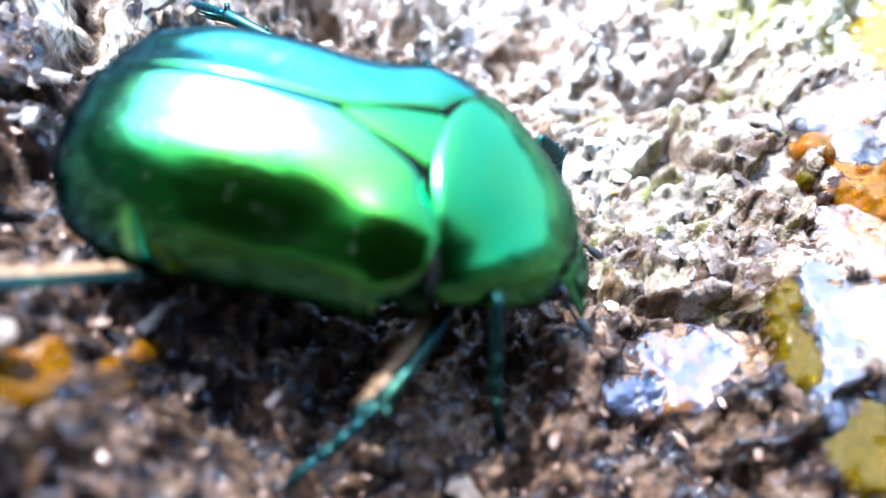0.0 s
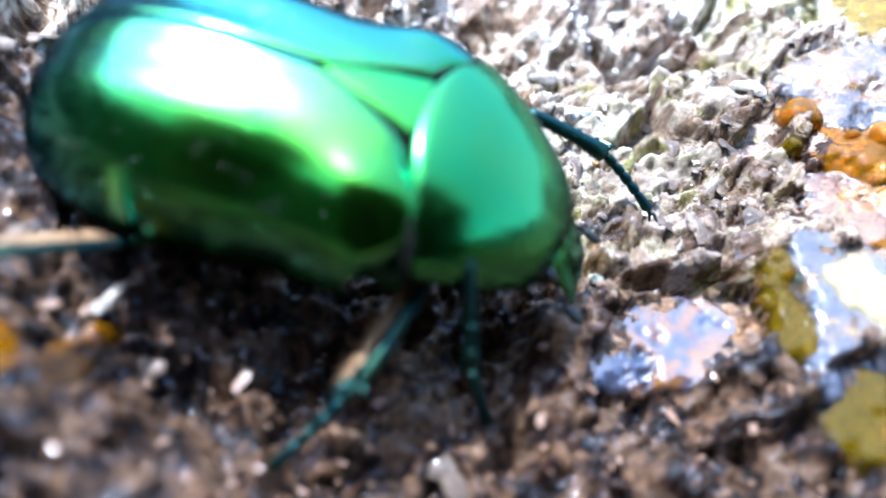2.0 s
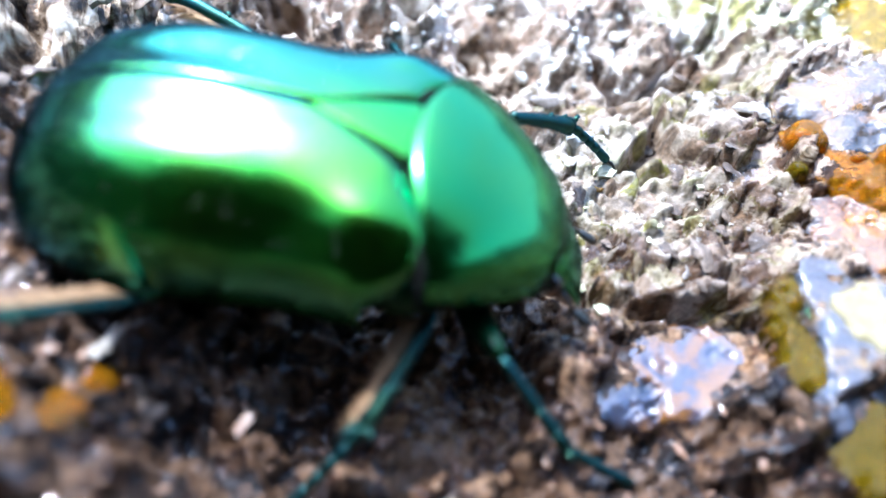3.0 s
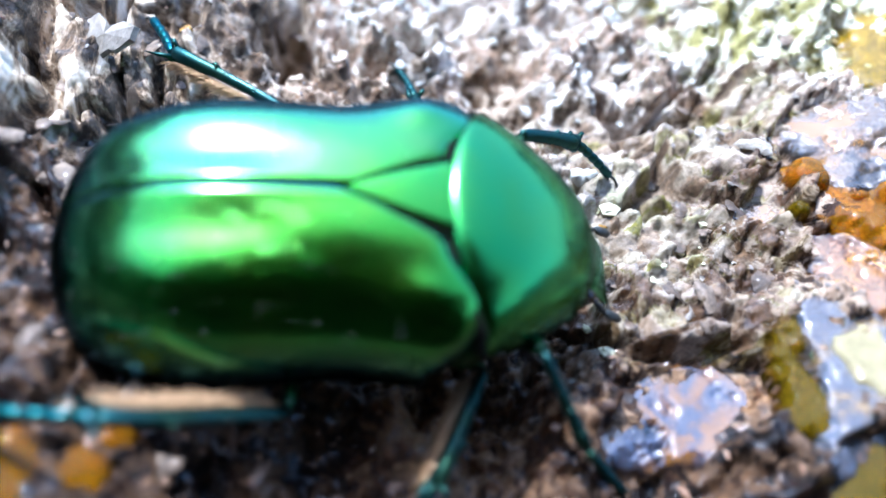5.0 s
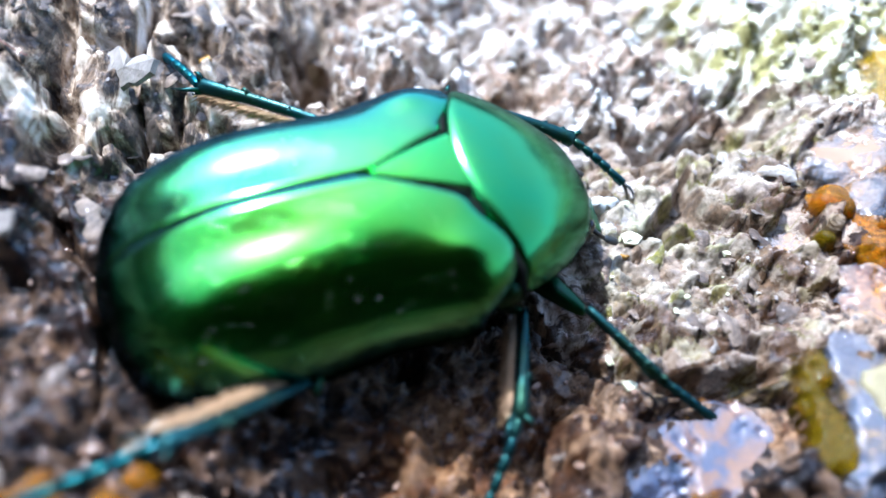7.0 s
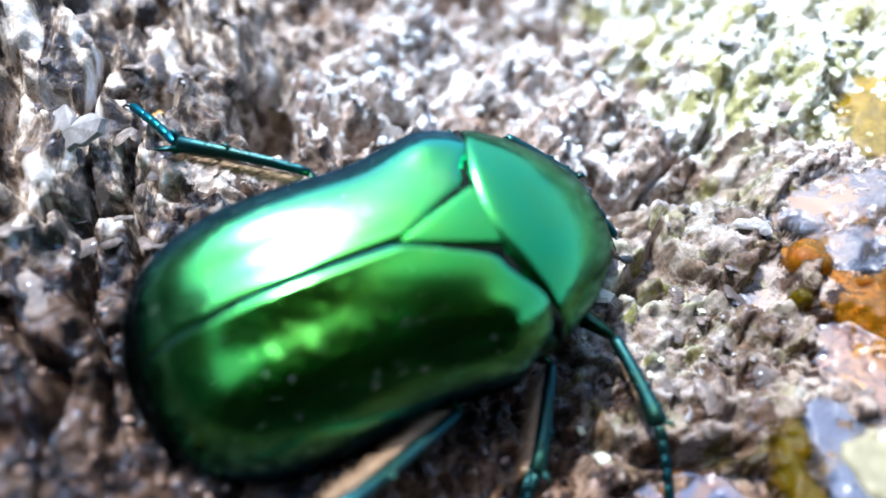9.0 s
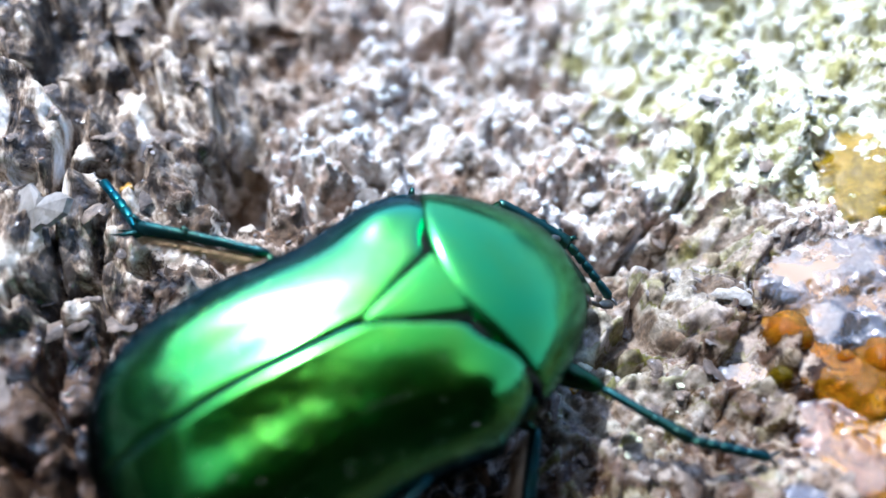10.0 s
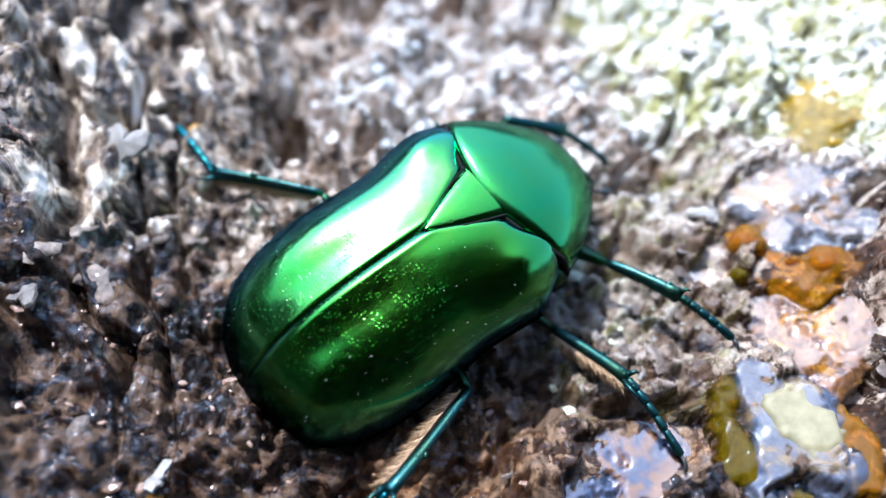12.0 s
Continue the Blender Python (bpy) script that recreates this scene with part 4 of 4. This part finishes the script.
def ball(cx, cy, cz, rx, ry, rz, nu=12, nv=16):
    verts = [(cx, cy, cz + rz)]
    for i in range(1, nu):
        a = math.pi * i / nu
        for j in range(nv):
            b = 2 * math.pi * j / nv
            verts.append((cx + rx * math.sin(a) * math.cos(b), cy + ry * math.sin(a) * math.sin(b), cz + rz * math.cos(a)))
    verts.append((cx, cy, cz - rz))
    faces = [(0, 1 + j, 1 + (j + 1) % nv) for j in range(nv)]
    for i in range(nu - 2):
        for j in range(nv):
            a, b = 1 + i * nv + j, 1 + i * nv + (j + 1) % nv
            faces.append((a, a + nv, b + nv, b))
    m = len(verts) - 1
    faces += [(m, 1 + (nu - 2) * nv + (j + 1) % nv, 1 + (nu - 2) * nv + j) for j in range(nv)]
    return verts, faces


def limb(points, radii, k=10, flat=1.0, up=(0, 0, 1)):
    """A tapered round limb through points; flat < 1 squeezes it along up."""
    verts, faces = [], []
    P = [Vector(p) for p in points]
    for i, p in enumerate(P):
        d = (P[min(i + 1, len(P) - 1)] - P[max(i - 1, 0)]).normalized()
        s = d.cross(Vector(up)).normalized()
        t = s.cross(d)
        for j in range(k):
            a = 2 * math.pi * j / k
            verts.append(tuple(p + radii[i] * (math.cos(a) * s + flat * math.sin(a) * t)))
    for i in range(len(P) - 1):
        for j in range(k):
            a, b = i * k + j, i * k + (j + 1) % k
            faces.append((a, b, b + k, a + k))
    faces.append(tuple(range(k))[::-1])
    faces.append(tuple((len(P) - 1) * k + j for j in range(k)))
    return verts, faces


def merge(*pieces):
    verts, faces = [], []
    for v, f in pieces:
        faces += [tuple(len(verts) + i for i in q) for q in f]
        verts += v
    return verts, faces


# legs: hip in the body's space, femur, tibia, tarsus lengths, knee bend
LEGS = {
    "front": dict(hip=(6.6, 2.4, 2.6), femur=4.4, tibia=4.6, tarsus=3.7, thick=0.84),
    "middle": dict(hip=(2.0, 2.2, 1.9), femur=5.2, tibia=5.2, tarsus=4.8, thick=0.72),
    "hind": dict(hip=(-2.6, 2.2, 1.8), femur=5.6, tibia=7.2, tarsus=5.7, thick=0.70),
}
SAG = {("hind", 1): -0.2, ("hind", -1): 0.5}      # the tarsus bends down off the tibia's line by this many radians, else by 0.3
SPLAY = {("hind", 1): -0.65, ("hind", -1): 0.59, ("front", -1): 0.3, ("middle", -1): 0.15}      # and sideways


def tarsus_steps(kind, side):
    """The tarsus's five segments as steps in the shank's space."""
    L, ang, turn = LEGS[kind], -SAG.get((kind, side), 0.3), SPLAY.get((kind, side), 0.0)
    out = []
    for ln in (0.17, 0.17, 0.17, 0.18, 0.31):
        ang -= 0.03
        out.append(Vector((math.cos(ang) * math.cos(turn), math.sin(turn), math.sin(ang) * math.cos(turn))) * L["tarsus"] * ln)
    return out


def hair_fan(rng, x0, x1, z0, length, count, spread):
    verts, faces = [], []
    for _ in range(count):
        x = rng.uniform(x0, x1)
        L = length * rng.uniform(0.55, 1.1)
        tip = Vector((x + L * rng.uniform(0.6, 1.0), rng.uniform(-spread, spread), z0 - L * rng.uniform(0.25, 0.7)))
        root = Vector((x, rng.uniform(-0.12, 0.12), z0))
        d = (tip - root).normalized()
        s = d.cross(Vector((0, 1, 0))).normalized() * 0.034
        t = d.cross(s).normalized() * 0.034
        b = len(verts)
        mid = root.lerp(tip, 0.55) + Vector((0.06, 0, 0.03))
        for c, k in ((root, 1.0), (mid, 0.8)):
            verts += [tuple(c + s * k), tuple(c + (-0.5 * s + 0.87 * t) * k), tuple(c + (-0.5 * s - 0.87 * t) * k)]
        verts.append(tuple(tip))
        for i in range(3):
            j = (i + 1) % 3
            faces += [(b + i, b + j, b + 3 + j, b + 3 + i), (b + 3 + i, b + 3 + j, b + 6)]
    return verts, faces


def leg(beetle, kind, side):
    """Femur and shank, each modelled along +x from its joint with z up; returns both."""
    L = LEGS[kind]
    th = L["thick"]
    f = L["femur"]
    femur = part("femur", *limb([(f * t, 0, 0.12 * math.sin(math.pi * t)) for t in (0, 0.1, 0.3, 0.55, 0.8, 0.93, 1.0)],
                                [th * r for r in (0.35, 0.62, 0.85, 0.82, 0.60, 0.46, 0.25)], 12, 0.75), UNDER, beetle, "dark green bristly leg joint")
    t = L["tibia"]
    body = limb([(t * q, 0, 0.1 * math.sin(math.pi * q)) for q in (0, 0.08, 0.3, 0.6, 0.85, 0.96, 1.0)],
                [th * r for r in (0.30, 0.38, 0.40, 0.44, 0.54, 0.60, 0.34)], 10, 0.7, (0, 1, 0))
    teeth = []
    spots = ((0.55, 0.34), (0.78, 0.42), (0.98, 0.6)) if kind == "front" else ((0.6, 0.35), (0.98, 0.6), (0.97, -0.55))
    for q, ln in spots:
        teeth.append(limb([(t * q, 0, 0.25 * math.copysign(1, ln)), (t * q + 0.28, 0, 0.3 * math.copysign(1, ln) + ln * 0.5), (t * q + 0.5, 0, ln * 0.95)], [0.20, 0.12, 0.02], 6))
    if kind != "front":
        for s in (-1, 1):
            teeth.append(limb([(t * 0.97, 0.12 * s, -0.2), (t + 0.6, 0.25 * s, -0.42), (t + 1.35, 0.3 * s, -0.55)], [0.16, 0.11, 0.02], 6))
    tibia = part("tibia", *body, TEAL, beetle, "dark teal metallic shin")
    rng = random.Random(33)
    v, f = hair_fan(rng, t * 0.08, t * 0.95, -0.18, 0.5, 150, 0.3)
    part("bristles", [(x, y, -z) for x, y, z in v], [q[::-1] for q in f], DARK, tibia, "short dark bristles")
    for tooth in teeth:
        part("spur", *tooth, TEAL, tibia)
    pos = Vector((t, 0, 0))
    for d in tarsus_steps(kind, side):
        end = pos + d
        part("tarsus_segment", *limb([pos.lerp(end, q) for q in (0.0, 0.12, 0.5, 0.85, 0.97, 1.06)], [0.31 * k for k in (0.50, 0.70, 0.80, 0.86, 0.78, 0.40)], 10), BLUE if kind == "hind" else TEAL, tibia)
        pos = end
    fwd = d.normalized()
    off = fwd.cross(Vector((0, 0, 1))).normalized()
    for s in (-1, 1):
        part("claw", *limb([pos, pos + fwd * 0.35 + off * 0.2 * s, pos + fwd * 0.62 + off * 0.34 * s + Vector((0, 0, -0.2)), pos + fwd * 0.7 + off * 0.36 * s + Vector((0, 0, -0.45))], [0.11, 0.1, 0.06, 0.015], 6), DARK, tibia)
    if kind != "front":
        rng = random.Random(31)
        part("hair_fringe", *hair_fan(rng, t * 0.05, t * 0.9, -0.3, 1.25, 900, 0.35), HAIR, tibia, "fringe of golden-tan hair")
    else:
        rng = random.Random(32)
        part("hair_fringe", *hair_fan(rng, t * 0.2, t * 0.9, -0.15, 0.6, 90, 0.15), HAIR, tibia, "sparse golden hair")
    return femur, tibia


def beetle_thing():
    b = tagged(new("beetle"), "shiny metallic green rose chafer beetle walking on bark", "beetle")
    for side in (1, -1):
        dust(wing_case(b, side), side, 60 + side)
    shield(b)
    scutellum(b)
    seam(b)
    part("abdomen", *loft([(-12.4, 0, 3.0, 0.8, 0.5), (-11.9, 0, 3.1, 2.4, 1.1), (-10.7, 0, 3.4, 3.9, 1.9), (-8.4, 0, 3.5, 5.1, 2.6), (-5, 0, 3.9, 5.6, 3.2), (-1, 0, 4.3, 5.5, 3.4), (1.5, 0, 4.7, 5.8, 3.4), (3.0, 0, 4.9, 5.6, 3.3), (4.2, 0, 5.1, 5.2, 3.0), (5.2, 0, 5.0, 4.4, 2.6)]), UNDER, b, "dark green hairy underside")
    part("thorax", *loft([(3.9, 0, 5.2, 4.6, 2.7), (5.5, 0, 5.1, 4.9, 2.5), (7.2, 0, 4.8, 4.5, 2.2), (9.0, 0, 4.4, 3.5, 1.7), (10.3, 0, 4.2, 2.6, 1.3)]), UNDER, b, "dark green neck underside")
    for side in (1, -1):
        part("shoulder_plate", *ball(4.3, side * 5.35, 5.6, 1.0, 0.75, 1.15), UNDER, b, "dark plate between shield and wing case")
    head = part("head", *merge(loft([(9.4, 0, 4.1, 2.0, 1.2), (10.3, 0, 3.95, 2.05, 1.2), (11.0, 0, 3.5, 1.75, 0.95), (11.6, 0, 2.8, 1.6, 0.7), (12.1, 0, 2.1, 1.62, 0.45), (12.3, 0, 1.8, 1.45, 0.2)])), SHIELD, b, "small square-fronted green head")
    for side in (1, -1):
        part("eye", *ball(10.4, side * 2.05, 3.95, 0.5, 0.42, 0.5), EYE_M, head, "black shiny eye")
        part("antenna", *merge(limb([(11.0, side * 1.6, 3.1), (11.4, side * 2.0, 2.9), (11.8, side * 2.2, 2.6)], [0.16, 0.12, 0.12], 8),
                               limb([(11.8, side * 2.2, 2.6), (12.1, side * 2.25, 2.4), (12.6, side * 2.3, 2.1), (12.85, side * 2.32, 2.0)], [0.13, 0.26, 0.28, 0.1], 8, 0.6)), DARK, head, "short clubbed dark feeler")
    limbs = {}
    for kind in LEGS:
        for side in (-1, 1):
            limbs[kind, side] = leg(b, kind, side)
    return b, limbs


# ---------------------------------------------------------------- how the beetle moves
# seconds, place of the body's origin in mm, turn about x, y, z in degrees
BEETLE = [
    (0.0, -1.54, 23.20, -0.02, 0.8, 4.5, -12.3),
    (0.5, -1.39, 23.60, -0.16, 1.4, 2.1, -15.5),
    (1.0, -1.22, 23.64, -0.54, 1.0, 2.5, -16.5),
    (1.5, -1.22, 24.09, -0.79, 1.9, 3.0, -18.0),
    (2.0, -0.87, 23.78, -0.23, 2.5, 4.2, -17.7),
    (2.5, -0.89, 24.28, -0.20, 7.1, 5.0, -10.9),
    (3.0, -1.12, 24.06, -0.54, 1.7, 2.4, -11.3),
    (5.0, 0.00, 24.68, -0.64, 10.5, 1.8, 0.2),
    (5.5, 0.77, 25.25, -1.39, 11.3, 2.0, 2.3),
    (6.0, 0.48, 26.64, -0.78, 6.6, -2.4, 6.2),
    (6.5, -0.18, 27.31, -1.45, 4.7, 0.3, 12.4),
    (8.5, 2.21, 29.01, -1.84, 9.3, -2.8, 21.1),
    (9.0, 3.10, 29.39, -1.86, 10.4, -2.3, 22.0),
    (9.5, 3.17, 29.37, -1.32, 8.9, -2.5, 24.2),
    (10.0, 3.34, 29.26, -1.08, 6.2, -3.7, 26.2),
    (10.5, 4.38, 29.51, -0.89, 7.6, -4.0, 30.4),
    (11.0, 5.01, 30.20, -1.28, 5.2, -8.9, 31.3),
    (11.5, 5.22, 30.21, -1.61, 3.6, -9.5, 32.3),
    (12.0, 5.13, 30.21, -1.86, 7.8, -8.8, 33.7),
]
# where each claw stands, mm: seconds, x, y and height over the bark
FEET = {
    ("front", -1): [(0.0, 6.6, 14.1, 0), (0.5, 5.6, 13.6, 0), (1.5, 4.8, 13.1, 0), (2.0, 6.6, 14.0, 0), (2.5, 7.5, 13.3, 0), (3.0, 12.3, 12.8, 0), (5.0, 12.2, 14.5, 0), (5.5, 9.9, 16.0, 0), (6.0, 12.5, 16.9, 0),
                    (6.5, 15.9, 18.3, 0), (8.5, 15.4, 18.4, 0), (9.5, 15.0, 19.2, 0), (10.0, 21.9, 23.5, 0), (11.0, 21.7, 23.5, 0), (12.0, 22.5, 23.1, 0)],
    ("middle", -1): [(0.0, -2.5, 10.9, 0), (3.0, -1.9, 11.8, 0), (5.0, 0.7, 11.5, 0), (5.5, 4.8, 13.7, 0), (6.5, 4.4, 14.1, 0), (8.5, 6.4, 16.4, 0), (10.0, 7.4, 17.8, 0), (11.0, 8.2, 17.5, 0), (11.5, 9.3, 17.4, 0.4), (12.0, 18.4, 17.4, 0)],
    ("hind", -1): [(0.0, -19.8, 13.0, 0), (3.0, -18.3, 13.6, 0), (5.0, -14.2, 16.2, 0), (5.5, -14.5, 16.0, 0), (6.0, -14.2, 14.8, 0), (6.5, -14.8, 14.6, 0), (8.5, -4.5, 16.1, 0), (9.5, -3.9, 16.5, 0), (10.5, -1.5, 16.8, 0), (11.0, 1.7, 16.9, 0), (11.5, 0.2, 14.9, 0), (12.0, -1.6, 14.1, 0)],
    ("front", 1): [(0.0, 10.5, 29.5, 0), (0.5, 11.8, 30.5, 0.3), (1.0, 19.3, 28.1, 1.0), (1.5, 16.5, 24.3, 0.5), (2.0, 15.4, 24.8, 0.5), (2.5, 15.5, 30.0, 1.5), (3.0, 14.0, 30.2, 0), (6.5, 14.3, 33.0, 0), (9.5, 15.4, 33.4, 0), (11.0, 18.2, 35.1, 0.5), (12.0, 17.6, 38.6, 0)],
    ("middle", 1): [(0.0, 3.0, 41.5, 0), (5.5, 2.4, 42.3, 0), (6.5, 2.6, 41.4, 0), (8.5, 4.2, 40.6, 0), (12.0, 5.2, 41.4, 0)],
    ("hind", 1): [(0.0, -11.4, 39.0, 0.3), (5.0, -11.6, 40.3, 0.3), (9.0, -11.2, 40.6, 0.3), (12.0, -11.0, 40.8, 0.3)],
}


def body_pose(t):
    ts = [r[0] for r in BEETLE]
    x, y, z, rx, ry, rz = (float(np.interp(t, ts, [r[k] for r in BEETLE])) for k in range(1, 7))
    return pose(x * MM, y * MM, z * MM, rx, ry, rz)


def foot_at(key, t):
    rows = FEET[key]
    ts = [r[0] for r in rows]
    x, y, up = (float(np.interp(t, ts, [r[k] for r in rows])) for k in (1, 2, 3))
    return Vector((x, y, float(height(np.array([x]), np.array([y]))[0]) + 0.25 + up)) * MM


def joint(a, b, up):
    """A pose at a whose x axis points to b, its z axis near up."""
    x = (b - a).normalized()
    y = up.cross(x).normalized()
    z = x.cross(y)
    m = Matrix((x, y, z)).transposed().to_4x4()
    m.translation = a
    return m


def leg_pose(key, t):
    """Femur and shank in the body's space, by the hip, the claw and a knee held high."""
    kind, side = key
    L = LEGS[kind]
    hip = Vector(L["hip"]) * MM
    hip.y *= side
    foot = body_pose(t).inverted() @ foot_at(key, t)
    reach = sum(tarsus_steps(kind, side), Vector((L["tibia"], 0, 0)))
    a, b = L["femur"] * MM, reach.length * MM
    d = foot - hip
    dist = min(max(d.length, abs(a - b) * 1.02), (a + b) * 0.995)
    d.normalize()
    pole = Vector(({"front": 0.5, "middle": 0.7, "hind": -0.1 if side > 0 else -0.34}[kind], side * 0.9, 0.35))
    pole = (pole - d * pole.dot(d)).normalized()
    c = (a * a + dist * dist - b * b) / (2 * a * dist)
    knee = hip + a * (c * d + math.sqrt(max(1 - c * c, 0)) * pole)
    end = hip + d * dist
    up = (knee - (hip + end) / 2).normalized() if (knee - (hip + end) / 2).length > 1e-5 else pole
    shank = joint(knee, end, up) @ reach.rotation_difference(Vector((1, 0, 0))).to_matrix().to_4x4()
    return joint(hip, knee, up), shank


def motions(beetle, limbs):
    walk(beetle, [(r[0], body_pose(r[0])) for r in BEETLE])
    for key, (femur, tibia) in limbs.items():
        rows = [(t, leg_pose(key, t)) for t in [r[0] for r in BEETLE]]
        walk(femur, [(t, m[0]) for t, m in rows])
        walk(tibia, [(t, m[1]) for t, m in rows])


# ---------------------------------------------------------------- build
ground = bark_sheet()
ground_floor()
dark_surround()
for p in POOL_LIST:
    pool(*p)
scatter("lichen_crust", "pale grey granular lichen on bark", "lichen", LICHEN, 9000, lambda x, y, z: smooth(0.45, 0.85, z["lichen"]) * (0.22 + 0.6 * np.exp(-(((x - 1.5) / 6) ** 2 + ((y - 46) / 6) ** 2))) * (1 - 0.85 * z["chunk"]) * (1 - smooth(0.1, 0.4, z["wood"])), 0.20, 0.7, 0.9, 1)
scatter("olive_lichen_crust", "yellow-olive crumbly lichen on bark", "lichen", OLIVE, 7000, lambda x, y, z: z["moss"] * 0.4, 0.22, 0.5, 0.8, 2)
scatter("bark_crumbs", "grey-brown crumbs and flakes of damp bark", "bark crumbs", CHIP, 9000, lambda x, y, z: 0.06 * (1 - z["wood"]), 0.15, 0.35, 0.6, 3)
scatter("wood_crumbs", "brown crumbs of damp wood", "wood crumbs", WOODY, 3000, lambda x, y, z: z["wood"] * 0.4 + 0.03, 0.18, 0.3, 0.5, 4)
drop("round amber-orange drop of sap on wet bark", AMBER, 24.2, 30.0, 1.3, 1.15, 0.55, 20)
drop("small amber-orange drop of sap", AMBER, 26.3, 28.3, 0.5, 0.45, 0.3, 0)
drop("amber-orange drop of sap at a film's edge", AMBER, 28.0, 28.0, 1.1, 0.9, 0.45, 50)
drop("clear greenish drop of sap beside amber sap", OLIVE_SAP, 22.9, 27.6, 0.6, 0.5, 0.4, 10)
loose_bit("wood_splinter", "pale bleached splinter of wood standing off the bark", "splinter", BLEACHED, -13.6, 37.9, 2.3, 3, 0.10, (-20, 10), 1.5, 160, 0.5)
loose_bit("wood_splinter", "pale bleached splinter of wood on furrowed bark", "splinter", PALE, -16.5, 26.6, 1.2, 4, 0.16, (8, 14), 1.6, 165, 0.6)
loose_bit("wood_splinter", "pale wet splinter lying beside brown bark", "splinter", BLEACHED, -9.4, 17.7, 1.3, 5, 0.16, (-12, 8), 1.5, 120, 0.6)
loose_bit("resin_grain", "small yellow-orange grain of resin on bark", "resin", GOLD, -9.9, 40.3, 0.9, 6, 0.5, (0, 0), 0.8, 40)
loose_bit("resin_grain", "small orange grain of resin on pale bark", "resin", GOLD, 13.6, 28.8, 0.6, 7, 0.5, (0, 0), 0.8, 10)
loose_bit("lichen_knob", "pale tan rounded knob of lichen on bark", "lichen", LICHEN, 12.8, 31.9, 1.5, 8, 0.7, (4, 6), 0.9, 0)
fibre()
beetle, limbs = beetle_thing()
flakes(ground, "bark_flake", FLAKE, 200, lambda z: 0.25 + 0.75 * max(z["furrow"], z["wet"] * 0.8) - 0.3 * z["lichen"] - 0.7 * z["wood"], 1.1, 7, 5, thick=0.05)
flakes(ground, "lichen_flake", LICHEN_F, 90, lambda z: (max(z["lichen"], 0.8 * z["moss"], 0.8 * z["chunk"]) if max(z["lichen"], z["moss"], z["chunk"]) > 0.6 else 0.0) * (z["wood"] < 0.2), 0.8, 5, 6, thick=0.05)
motions(beetle, limbs)
